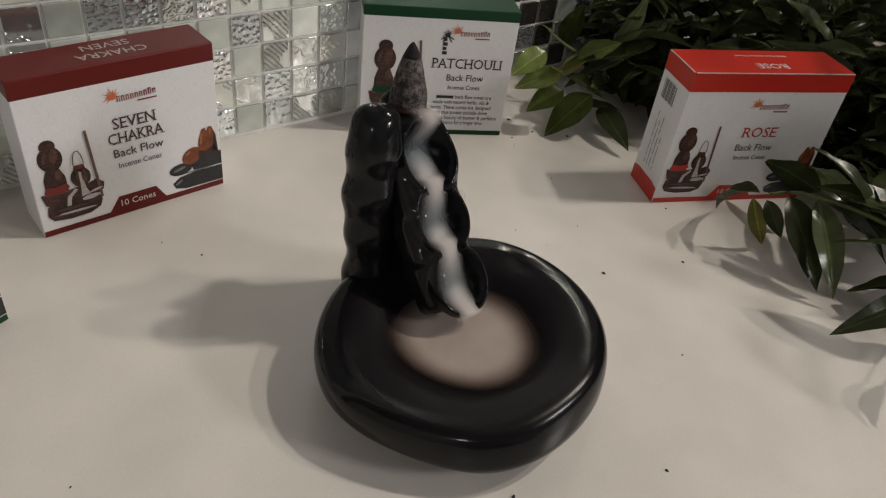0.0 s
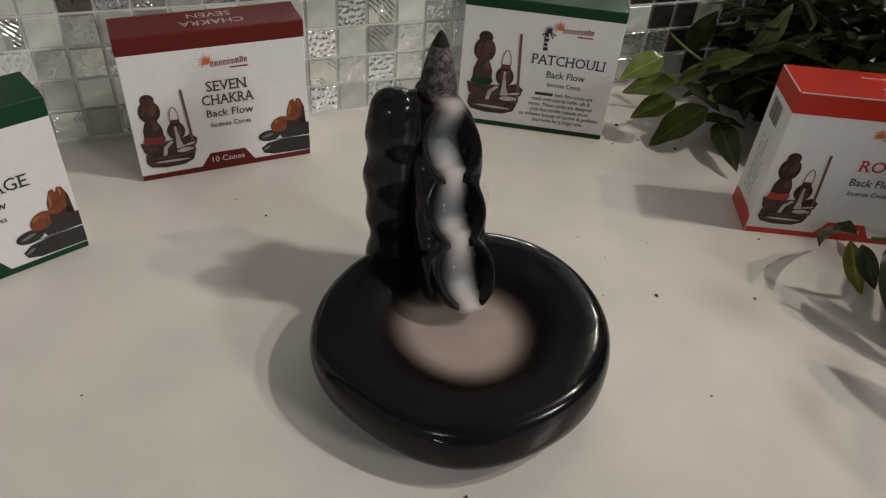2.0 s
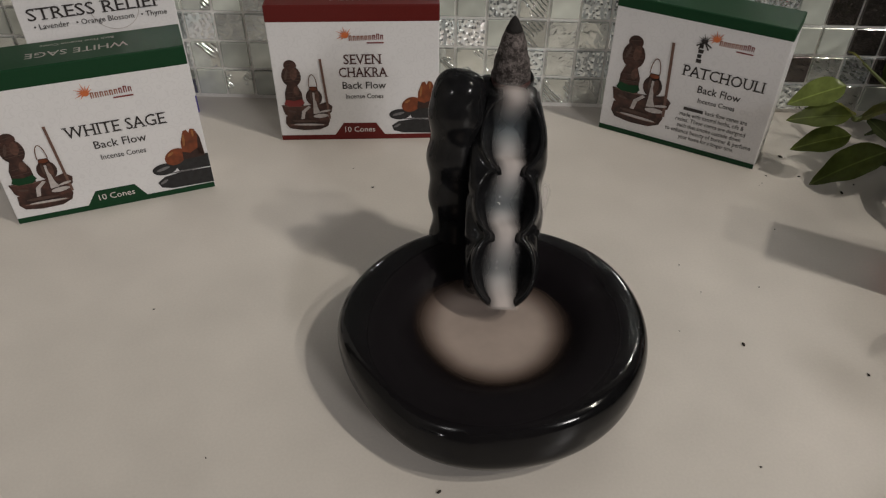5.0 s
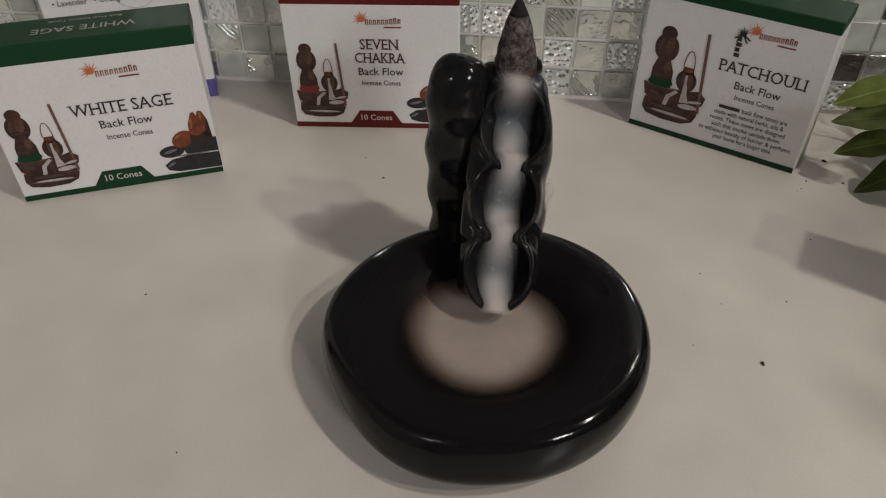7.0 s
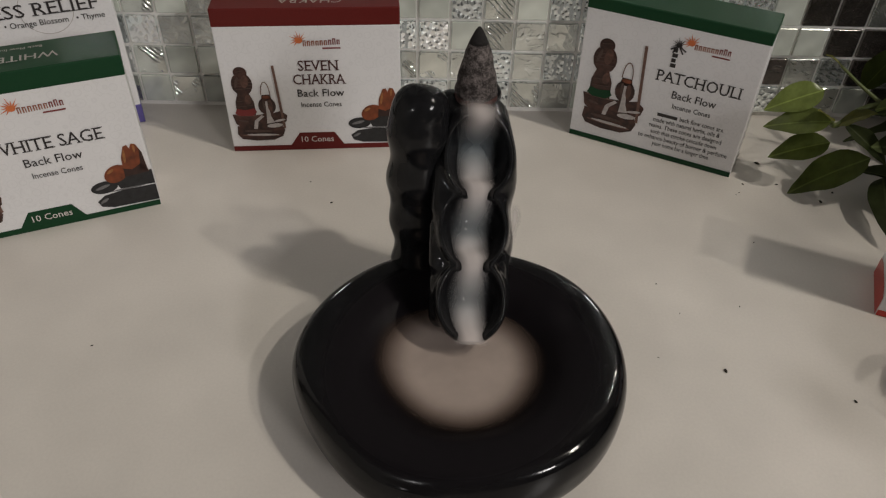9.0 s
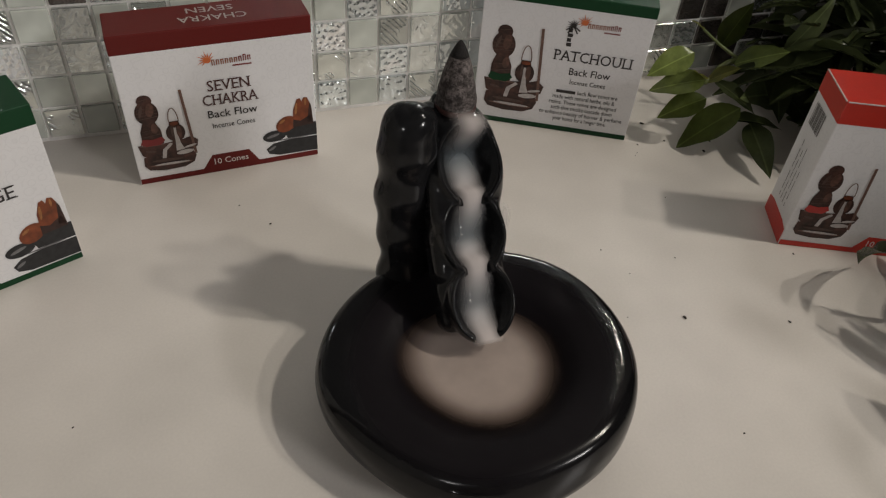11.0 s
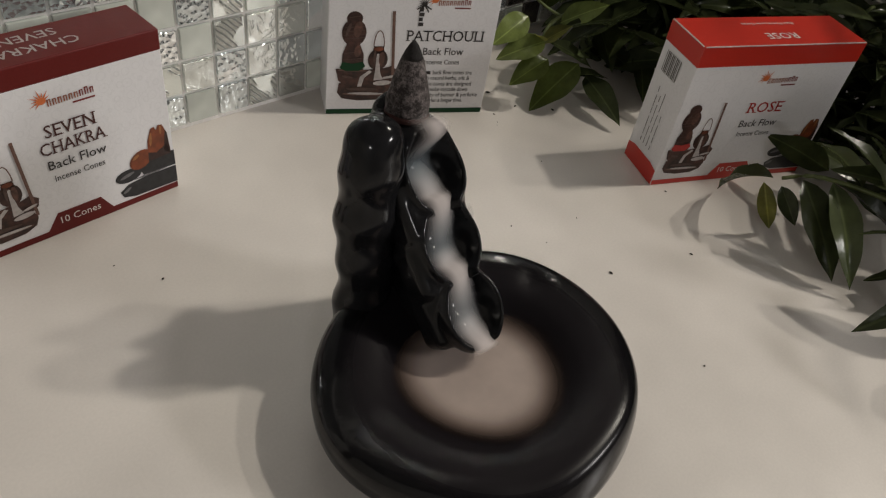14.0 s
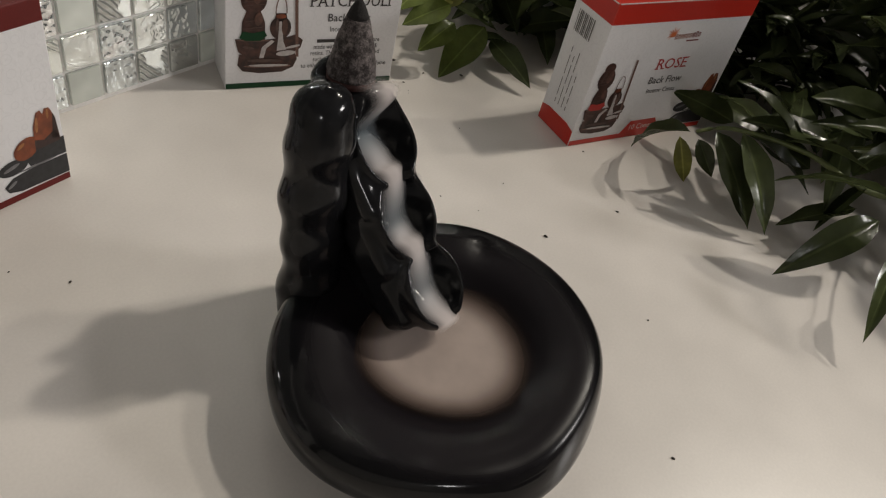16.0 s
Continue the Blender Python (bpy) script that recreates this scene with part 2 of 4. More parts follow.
def smoke_material(name, thin, thick, settled=1.0):
    """Smoke that scatters light both ways, its density and whiteness stored on the mesh."""
    m = bpy.data.materials.new(name)
    m.use_nodes = True
    nt = m.node_tree
    nt.nodes.remove(nt.nodes["Principled BSDF"])
    front, back, clear = nt.nodes.new("ShaderNodeBsdfDiffuse"), nt.nodes.new("ShaderNodeBsdfTranslucent"), nt.nodes.new("ShaderNodeBsdfTransparent")
    both, cover = nt.nodes.new("ShaderNodeMixShader"), nt.nodes.new("ShaderNodeMixShader")
    both.inputs[0].default_value = 0.38
    nt.links.new(front.outputs[0], both.inputs[1])
    nt.links.new(back.outputs[0], both.inputs[2])
    nt.links.new(clear.outputs[0], cover.inputs[1])
    nt.links.new(both.outputs[0], cover.inputs[2])
    nt.links.new(cover.outputs[0], nt.nodes["Material Output"].inputs["Surface"])
    at, tint = nt.nodes.new("ShaderNodeAttribute"), nt.nodes.new("ShaderNodeAttribute")
    at.attribute_name, tint.attribute_name = "thickness", "whiteness"
    ramp = nt.nodes.new("ShaderNodeValToRGB")
    ramp.color_ramp.elements[0].color, ramp.color_ramp.elements[1].color = (*thin, 1), (*thick, 1)
    nt.links.new(tint.outputs["Fac"], ramp.inputs["Fac"])
    nt.links.new(ramp.outputs["Color"], front.inputs["Color"])
    nt.links.new(ramp.outputs["Color"], back.inputs["Color"])
    co = nt.nodes.new("ShaderNodeTexCoord")
    tex = nt.nodes.new("ShaderNodeTexNoise")
    tex.inputs["Scale"].default_value, tex.inputs["Detail"].default_value = 120, 2
    nt.links.new(co.outputs["Object"], tex.inputs["Vector"])
    rng = nt.nodes.new("ShaderNodeMapRange")
    rng.inputs["To Min"].default_value, rng.inputs["To Max"].default_value = 0.85, 1.10
    nt.links.new(tex.outputs["Fac"], rng.inputs["Value"])
    mul = nt.nodes.new("ShaderNodeMath")
    mul.operation, mul.use_clamp = "MULTIPLY", True
    nt.links.new(at.outputs["Fac"], mul.inputs[0])
    nt.links.new(rng.outputs[0], mul.inputs[1])
    # settled smoke covers the glaze sooner and is greyer where it is thin
    more, least, tone = nt.nodes.new("ShaderNodeMath"), nt.nodes.new("ShaderNodeMath"), nt.nodes.new("ShaderNodeVectorMath")
    more.operation, more.use_clamp, least.operation, tone.operation = "MULTIPLY", True, "MAXIMUM", "SCALE"
    more.inputs[1].default_value, least.inputs[1].default_value = settled, 1.0 / settled
    nt.links.new(mul.outputs[0], more.inputs[0])
    nt.links.new(mul.outputs[0], least.inputs[0])
    nt.links.new(ramp.outputs["Color"], tone.inputs[0])
    nt.links.new(least.outputs[0], tone.inputs["Scale"])
    if settled > 1:
        nt.links.new(tone.outputs[0], front.inputs["Color"])
        nt.links.new(tone.outputs[0], back.inputs["Color"])
    nt.links.new(more.outputs[0], cover.inputs[0])
    return m


SMOKE = smoke_material("white_smoke", (0.38, 0.49, 0.56), (0.84, 0.765, 0.75))
POOL = smoke_material("pooled_smoke", (0.45, 0.315, 0.26), (0.67, 0.555, 0.50), 5.0)


def tile_material(name, colour, rough, metal, kind):
    """Glass mosaic: smooth, crackled foil, or ribbed foil behind the glass."""
    m = material(name, colour, rough, metal, stain=0.25, stain_scale=60, coat=0.7, random_tone=0.25)
    nt = m.node_tree
    b = nt.nodes["Principled BSDF"]
    b.inputs["Coat Roughness"].default_value = 0.05
    co = nt.nodes.new("ShaderNodeTexCoord")
    info = nt.nodes.new("ShaderNodeObjectInfo")
    add = nt.nodes.new("ShaderNodeVectorMath")
    add.operation = "ADD"
    sc = nt.nodes.new("ShaderNodeVectorMath")
    sc.operation = "SCALE"
    sc.inputs[0].default_value = (3.1, 1.7, 2.3)
    nt.links.new(info.outputs["Random"], sc.inputs["Scale"])
    nt.links.new(co.outputs["Object"], add.inputs[0])
    nt.links.new(sc.outputs[0], add.inputs[1])
    bump = nt.nodes.new("ShaderNodeBump")
    bump.inputs["Distance"].default_value = 0.001
    if kind == "foil":
        tex = nt.nodes.new("ShaderNodeTexVoronoi")
        tex.inputs["Scale"].default_value = 340
        nt.links.new(tex.outputs["Distance"], bump.inputs["Height"])
        bump.inputs["Strength"].default_value = 1.0
    elif kind == "crinkle":
        tex = nt.nodes.new("ShaderNodeTexNoise")
        tex.inputs["Scale"].default_value, tex.inputs["Detail"].default_value = 170, 3
        tex.inputs["Distortion"].default_value = 1.5
        nt.links.new(tex.outputs["Fac"], bump.inputs["Height"])
        bump.inputs["Strength"].default_value = 1.0
    elif kind == "ribbed":
        tex = nt.nodes.new("ShaderNodeTexWave")
        tex.bands_direction = "DIAGONAL"
        tex.inputs["Scale"].default_value, tex.inputs["Distortion"].default_value = 190, 2.0
        tex.inputs["Detail"].default_value = 1
        patch_tex = nt.nodes.new("ShaderNodeTexNoise")
        patch_tex.inputs["Scale"].default_value = 95
        nt.links.new(add.outputs[0], patch_tex.inputs["Vector"])
        mask = nt.nodes.new("ShaderNodeMapRange")
        mask.inputs["From Min"].default_value, mask.inputs["From Max"].default_value = 0.50, 0.56
        nt.links.new(patch_tex.outputs["Fac"], mask.inputs["Value"])
        mul = nt.nodes.new("ShaderNodeMath")
        mul.operation = "MULTIPLY"
        nt.links.new(tex.outputs["Fac"], mul.inputs[0])
        nt.links.new(mask.outputs[0], mul.inputs[1])
        nt.links.new(mul.outputs[0], bump.inputs["Height"])
        bump.inputs["Strength"].default_value = 0.9
    else:
        tex = nt.nodes.new("ShaderNodeTexNoise")
        tex.inputs["Scale"].default_value = 60
        nt.links.new(tex.outputs["Fac"], bump.inputs["Height"])
        bump.inputs["Strength"].default_value = 0.12
    nt.links.new(add.outputs[0], tex.inputs["Vector"])
    nt.links.new(bump.outputs[0], b.inputs["Normal"])
    return m


TILE_SMOOTH = tile_material("smooth_green_glass", (0.57, 0.60, 0.55), 0.14, 0.15, "smooth")
TILE_FOIL = tile_material("crackled_silver_glass", (0.86, 0.92, 0.93), 0.14, 0.85, "foil")
# brown-black glass; its tone also paints in reflections of dark surroundings
TILE_DARK = tile_material("reflected_dark_glass", (0.16, 0.14, 0.13), 0.10, 0.8, "crinkle")
TILE_REFLECTOR = tile_material("reflector_silver_glass", (0.86, 0.88, 0.86), 0.08, 0.95, "smooth")
TILE_CRINKLE = tile_material("crinkled_silver_glass", (0.74, 0.77, 0.74), 0.12, 0.85, "crinkle")
TILE_RIBBED = tile_material("ribbed_silver_glass", (0.74, 0.77, 0.73), 0.12, 0.85, "ribbed")


# ---------- mesh helpers ----------
def finish(bm, name, smooth=False):
    me = bpy.data.meshes.new(name)
    if smooth:
        for fc in bm.faces:
            fc.smooth = True
    bm.to_mesh(me)
    bm.free()
    return me


def part(name, bm, mat, parent, label="", smooth=False):
    me = bm if isinstance(bm, bpy.types.Mesh) else finish(bm, name, smooth)
    if not me.materials:
        me.materials.append(mat)
    ob = new(name, me)
    ob.parent = parent
    if label:
        ob["label"] = label
    return ob


def thing(name, label, category, m=None, group="", kind=""):
    ob = new(name)
    ob.empty_display_size = 0.02
    if m is not None:
        ob.matrix_world = m
    return tagged(ob, label, category, group, kind)


def box_bm(x0, y0, z0, x1, y1, z1, bevel=0.0, segments=2):
    bm = bmesh.new()
    bmesh.ops.create_cube(bm, size=1.0)
    for v in bm.verts:
        v.co = Vector((x0 + (v.co.x + 0.5) * (x1 - x0), y0 + (v.co.y + 0.5) * (y1 - y0), z0 + (v.co.z + 0.5) * (z1 - z0)))
    if bevel:
        bmesh.ops.bevel(bm, geom=bm.edges[:], offset=bevel, segments=segments, affect="EDGES", profile=0.5)
    return bm


def solid(name, bm, mat, label, category, kind="structure"):
    me = finish(bm, name)
    me.materials.append(mat)
    return tagged(new(name, me), label, category, "", kind)


def tube_bm(points, radii, sides=8):
    """A tapered round tube along points."""
    bm = bmesh.new()
    rings = []
    for i, p in enumerate(points):
        p = Vector(p)
        a, b = Vector(points[max(i - 1, 0)]), Vector(points[min(i + 1, len(points) - 1)])
        d = (b - a).normalized()
        u = d.orthogonal().normalized()
        w = d.cross(u)
        rings.append([bm.verts.new(p + (u * math.cos(k * math.tau / sides) + w * math.sin(k * math.tau / sides)) * radii[i]) for k in range(sides)])
    for r0, r1 in zip(rings, rings[1:]):
        for k in range(sides):
            bm.faces.new((r0[k], r0[(k + 1) % sides], r1[(k + 1) % sides], r1[k]))
    bm.faces.new(rings[0][::-1]), bm.faces.new(rings[-1])
    return bm


def spline(points, steps=8):
    """Catmull-Rom samples through control points."""
    out = []
    pts = [Vector(p) for p in points]
    for i in range(len(pts) - 1):
        p0, p1, p2, p3 = pts[max(i - 1, 0)], pts[i], pts[i + 1], pts[min(i + 2, len(pts) - 1)]
        for k in range(steps):
            t = k / steps
            out.append(0.5 * (2 * p1 + (p2 - p0) * t + (2 * p0 - 5 * p1 + 4 * p2 - p3) * t * t + (3 * p1 - p0 - 3 * p2 + p3) * t ** 3))
    return out + [pts[-1]]


# ---------- room ----------
WALL_Y = 0.2139
solid("counter", box_bm(-1.20, -0.42, -0.04, 1.50, WALL_Y, 0.0, 0.002), COUNTER, "cream white laminate kitchen worktop", "worktop")
solid("counter_base", box_bm(-1.20, -0.40, -0.90, 1.50, WALL_Y, -0.04), PLASTER, "plain base under the worktop", "worktop base")
solid("floor", box_bm(-1.25, -2.20, -0.95, 1.55, 0.30, -0.90), FLOOR, "brown floor of the dim room", "floor")
solid("ceiling", box_bm(-1.25, -2.20, 1.50, 1.55, 0.30, 1.55), CEILING_PAINT, "light grey painted ceiling", "ceiling")
solid("wall_back", box_bm(-1.20, WALL_Y + 0.006, -0.9, 1.50, 0.30, 1.5), GREY_PAINT, "dark grey painted wall behind the mosaic", "wall")
solid("wall_left", box_bm(-1.25, -2.15, -0.9, -1.20, 0.30, 1.5), PLASTER, "off-white plaster wall", "wall")
solid("wall_right", box_bm(1.50, -2.15, -0.9, 1.55, 0.30, 1.5), GREY_PAINT, "dark grey painted wall", "wall")
solid("wall_front", box_bm(-1.25, -2.20, -0.9, 1.55, -2.15, 1.5), PLASTER, "off-white plaster wall", "wall")


# ---------- burner ----------
def surface_nets(field, low, high, step):
    """A smooth mesh where the field is zero."""
    xs, ys, zs = (np.arange(a, b + step, step) for a, b in zip(low, high))
    X, Y, Z = np.meshgrid(xs, ys, zs, indexing="ij")
    F = field(X, Y, Z)
    inside = F < 0
    n = np.array(F.shape) - 1
    total, count = np.zeros((*n, 3)), np.zeros(n)
    corners = [(i, j, k) for i in (0, 1) for j in (0, 1) for k in (0, 1)]

    def at(A, c):
        return A[c[0]:c[0] + n[0], c[1]:c[1] + n[1], c[2]:c[2] + n[2]]

    for a in corners:
        for ax in range(3):
            if a[ax]:
                continue
            b = tuple(v + (i == ax) for i, v in enumerate(a))
            fa, fb = at(F, a), at(F, b)
            cross = (fa < 0) != (fb < 0)
            t = np.where(cross, fa / np.where(cross, fa - fb, 1), 0)
            for i in range(3):
                total[..., i] += np.where(cross, a[i] + (t if i == ax else 0), 0)
            count += cross
    has = count > 0
    ids = -np.ones(n, int)
    ids[has] = np.arange(has.sum())
    base = np.argwhere(has)
    verts = np.array(low) + (base + total[has] / count[has][:, None]) * step
    faces = []
    for ax in range(3):
        u, v = [(1, 2), (2, 0), (0, 1)][ax]
        sl0, sl1 = [slice(1, -1)] * 3, [slice(1, -1)] * 3
        sl0[ax], sl1[ax] = slice(0, -1), slice(1, None)
        a, b = inside[tuple(sl0)], inside[tuple(sl1)]
        off = np.ones(3, int)
        off[ax] = 0
        for flip, hit in ((False, a & ~b), (True, ~a & b)):
            p = np.argwhere(hit) + off
            if not len(p):
                continue
            eu, ev = np.eye(3, dtype=int)[u], np.eye(3, dtype=int)[v]
            q = [p - eu - ev, p - ev, p, p - eu]
            ring = np.stack([ids[tuple(c.T)] for c in q], 1)
            faces.append(ring[:, ::-1] if flip else ring)
    me = bpy.data.meshes.new("net")
    me.from_pydata(verts.tolist(), [], np.concatenate(faces).tolist())
    me.shade_smooth()
    return me


def ellipsoid(X, Y, Z, c, r):
    k0 = np.sqrt(((X - c[0]) / r[0]) ** 2 + ((Y - c[1]) / r[1]) ** 2 + ((Z - c[2]) / r[2]) ** 2)
    return (k0 - 1) * min(r)


def round_box(X, Y, Z, c, h, r):
    q = [np.abs(A - c[i]) - h[i] + r for i, A in enumerate((X, Y, Z))]
    return np.sqrt(sum(np.maximum(a, 0) ** 2 for a in q)) + np.minimum(np.maximum.reduce(q), 0) - r


def smin(a, b, k):
    h = np.clip(0.5 + 0.5 * (b - a) / k, 0, 1)
    return b + (a - b) * h - k * h * (1 - h)


def smax(a, b, k):
    return -smin(-a, -b, k)


BASINS = [(0.0053, 0.0462, 0.0770), (0.0040, 0.0318, 0.0575), (0.0037, 0.0158, 0.0395)]
BED, LIFT = Vector((0, -0.682, -0.731)), Vector((0, -0.731, 0.682))


def in_basin(c, along, out, x=0.0):
    return Vector((c[0] + x, c[1], c[2])) + BED * along + LIFT * out


def tilted(X, Y, Z, c, rx, rf, rn):
    """An ellipsoid with its axes across, along and out of the fall."""
    dy, dz = Y - c[1], Z - c[2]
    k0 = np.sqrt(((X - c[0]) / rx) ** 2 + ((dy * BED.y + dz * BED.z) / rf) ** 2 + ((dy * LIFT.y + dz * LIFT.z) / rn) ** 2)
    return (k0 - 1) * min(rx, rf, rn)


def slab(X, Y, Z, c, h, r):
    """A rounded ledge that slopes with the fall."""
    dy, dz = Y - c[1], Z - c[2]
    return round_box(X - c[0], dy * BED.y + dz * BED.z, dy * LIFT.y + dz * LIFT.z, (0, 0, 0), h, r)


def tower_field(X, Y, Z):
    d = round_box(X, Y, Z, (0.0045, 0.0560, 0.055), (0.0115, 0.0110, 0.0370), 0.008)
    d = smin(d, round_box(X, Y, Z, (0.0040, 0.0440, 0.043), (0.0100, 0.0120, 0.026), 0.006), 0.004)
    d = smin(d, round_box(X, Y, Z, (0.0040, 0.0300, 0.033), (0.0095, 0.0120, 0.013), 0.005), 0.004)
    d = smin(d, round_box(X, Y, Z, (-0.006, 0.0555, 0.050), (0.0100, 0.0060, 0.0340), 0.005), 0.002)
    d = smin(d, ellipsoid(X, Y, Z, (-0.0040, 0.0600, 0.0885), (0.0050, 0.0070, 0.0052)), 0.0015)
    d = smin(d, ellipsoid(X, Y, Z, (0.0055, 0.0670, 0.0895), (0.0080, 0.0050, 0.0060)), 0.0020)
    for c, r in (((0.0145, 0.047, 0.068), (0.0046, 0.009, 0.012)), ((0.0140, 0.037, 0.048), (0.0046, 0.010, 0.009)), ((0.0135, 0.026, 0.034), (0.0046, 0.010, 0.007))):
        d = smin(d, ellipsoid(X, Y, Z, c, r), 0.0050)
    for c, h in (((-0.0040, 0.0440, 0.0660), (0.0062, 0.0120, 0.0075)), ((-0.0046, 0.0330, 0.0490), (0.0062, 0.0105, 0.0075)), ((-0.0046, 0.0215, 0.0345), (0.0060, 0.0100, 0.0065))):
        d = smin(d, slab(X, Y, Z, c, h, 0.0042), 0.0030)
    for c in reversed(BASINS):
        d = smin(d, tilted(X, Y, Z, c, 0.0126, 0.0150, 0.0095), 0.0016)
        d = smax(d, -tilted(X, Y, Z, in_basin(c, 0.0004, 0.0058), 0.0106, 0.0134, 0.0120), 0.0014)
        d = smax(d, -tilted(X, Y, Z, in_basin(c, -0.0020, 0.0030), 0.0088, 0.0092, 0.0112), 0.0012)
        d = smax(d, -tilted(X, Y, Z, in_basin(c, 0.0136, 0.0034), 0.0050, 0.0062, 0.0046), 0.0010)
    d = smax(d, -ellipsoid(X, Y, Z, (0.0048, 0.0400, 0.0960), (0.0065, 0.0110, 0.0040)), 0.0015)
    return d


def pillar_field(X, Y, Z):
    cy = 0.0498 + 0.0016 * np.clip((Z - 0.03) / 0.06, 0, 1)
    turn = np.arctan2(Y - cy, X + 0.0150)
    k = 1 + 0.062 * np.cos((Z - 0.045) * math.tau / 0.0185 + 0.9 * np.sin(turn + 0.6)) + 0.025 * np.sin(Z * 150 + 2 * turn)
    zc = np.clip(Z, 0.018, 0.0905)
    q = np.sqrt(((X + 0.0150 + 0.0006 * np.sin(Z * 120)) / 0.0103) ** 2 + ((Y - cy) / 0.0094) ** 2 + ((Z - zc) / 0.0092) ** 2)
    return (q - k) * 0.0075


burner = thing("incense_burner", "black glazed ceramic incense burner with stepped basins and round dish", "incense burner")
me = surface_nets(tower_field, (-0.016, -0.004, 0.014), (0.024, 0.074, 0.098), 0.0005)
part("waterfall", me, GLAZE, burner, "glossy black stepped basins")
me = surface_nets(pillar_field, (-0.032, 0.036, 0.014), (-0.004, 0.064, 0.105), 0.0008)
part("pillar", me, GLAZE, burner, "glossy black knobbly column")


# shallow thumb marks in the rim: place, depth, width
DENTS = [(0.0400, 0.0175, 0.0015, 0.0036), (0.0260, 0.0360, 0.0006, 0.0060), (-0.0430, 0.0100, 0.0007, 0.0080), (-0.0200, -0.0420, 0.0005, 0.0070)]


def dish_bm():
    prof = spline([(0.0, 0, 0.0), (0.0330, 0, 0.0), (0.0411, 0, 0.0013), (0.0486, 0, 0.0070), (0.0533, 0, 0.0135), (0.0544, 0, 0.0190), (0.0542, 0, 0.0230), (0.0530, 0, 0.0263), (0.0504, 0, 0.0284),
                   (0.0460, 0, 0.0289), (0.0395, 0, 0.0282), (0.0345, 0, 0.0269), (0.0308, 0, 0.0249), (0.0275, 0, 0.0226), (0.0240, 0, 0.0208), (0.0190, 0, 0.0195), (0.012, 0, 0.0188), (0.0, 0, 0.0185)], 6)
    bm = bmesh.new()
    n = 120
    rings = []
    for p in prof[1:-1]:
        ring = []
        for k in range(n):
            a = k * math.tau / n
            w = 0.0328 * math.cos(2 * a + 0.529) + 0.0201 * math.cos(3 * a - 1.205) + 0.0073 * math.cos(4 * a + 1.67) + 0.0067 * math.cos(5 * a - 3.0) + 0.0032 * math.cos(6 * a + 0.3) + 0.018 * max(0, math.cos(a - 3.35)) ** 6 + 0.019 * max(0, math.cos(a + 0.90)) ** 10
            rr = p.x * (1 + w * min(1, p.x / 0.05))
            # towards the front the shoulder draws in and more of the side shows
            h = min(1, max(0, (p.z - 0.006) / 0.021))
            front = max(0.0, -math.sin(a + 0.15)) ** 2
            h = h * h * (3 - 2 * h)
            rr += front * (0.0016 * min(1, p.z / 0.006) * (1 - h) * min(1, max(0, (rr - 0.040) / 0.008)) - 0.0040 * h * min(1, max(0, (rr - 0.030) / 0.018)))
            zz = p.z * (1 + min(1, max(0, (p.z - 0.006) / 0.008)) * (0.11 * math.cos(a) + math.sin(a) * (0.095 + 0.030 * math.tanh(3 * math.sin(a)))) * min(1, max(0, p.x - 0.022) / 0.022))
            x, y = rr * math.cos(a), 0.0019 + rr * math.sin(a)
            if zz > 0.022 and rr > 0.028:
                for cx, cy, deep, wide in DENTS:
                    zz -= deep * math.exp(-((x - cx) ** 2 + (y - cy) ** 2) / (2 * wide * wide))
            ring.append(bm.verts.new((x, y, zz)))
        rings.append(ring)
    for r0, r1 in zip(rings, rings[1:]):
        for k in range(n):
            bm.faces.new((r0[k], r0[(k + 1) % n], r1[(k + 1) % n], r1[k]))
    bm.faces.new(rings[0][::-1]), bm.faces.new(rings[-1])
    return bm


dish = part("dish", dish_bm(), SATIN, burner, "satin black round dish", smooth=True)


# ---------- incense cone ----------
def lathe_bm(profile, n=32, wobble=0.0, seed=0.0):
    bm = bmesh.new()
    rings = []
    for r, z in profile:
        rings.append([bm.verts.new((r * (1 + wobble * noise.noise((3 * math.cos(k * math.tau / n) + seed, 3 * math.sin(k * math.tau / n), z * 300))) * math.cos(k * math.tau / n),
                                    r * (1 + wobble * noise.noise((3 * math.cos(k * math.tau / n) + seed, 3 * math.sin(k * math.tau / n), z * 300))) * math.sin(k * math.tau / n), z)) for k in range(n)])
    for r0, r1 in zip(rings, rings[1:]):
        for k in range(n):
            bm.faces.new((r0[k], r0[(k + 1) % n], r1[(k + 1) % n], r1[k]))
    bm.faces.new(rings[0][::-1]), bm.faces.new(rings[-1])
    return bm


cone = thing("incense_cone", "burnt incense cone of speckled grey ash with black tip", "incense cone", pose(0.0042, 0.0590, 0.0925, 0, 0, 0))
CONE = [(0.0071 * (1 - (z / 0.0250) ** 1.45) ** 0.72 + 0.0002, z) for z in [0.0248 * i / 24 for i in range(25)]]
part("foot", lathe_bm([(r * 0.985, z) for r, z in CONE if z < 0.0026], 32, 0.03), CONE_BROWN, cone, "red-brown unburnt foot", True)
part("ash_body", lathe_bm([q for q in CONE if 0.0018 < q[1] < 0.0205], 32, 0.07), ASH, cone, "speckled grey ash", True)
part("tip", lathe_bm([q for q in CONE if q[1] > 0.0190], 24, 0.05), CHAR, cone, "charred black tip", True)


# ---------- smoke ----------
def density_mesh(name, verts, faces, values, white, mat):
    me = bpy.data.meshes.new(name)
    me.from_pydata(verts, [], faces)
    for label, data in (("thickness", values), ("whiteness", white)):
        at = me.attributes.new(label, "FLOAT", "POINT")
        at.data.foreach_set("value", data)
    me.shade_smooth()
    me.materials.append(mat)
    return me


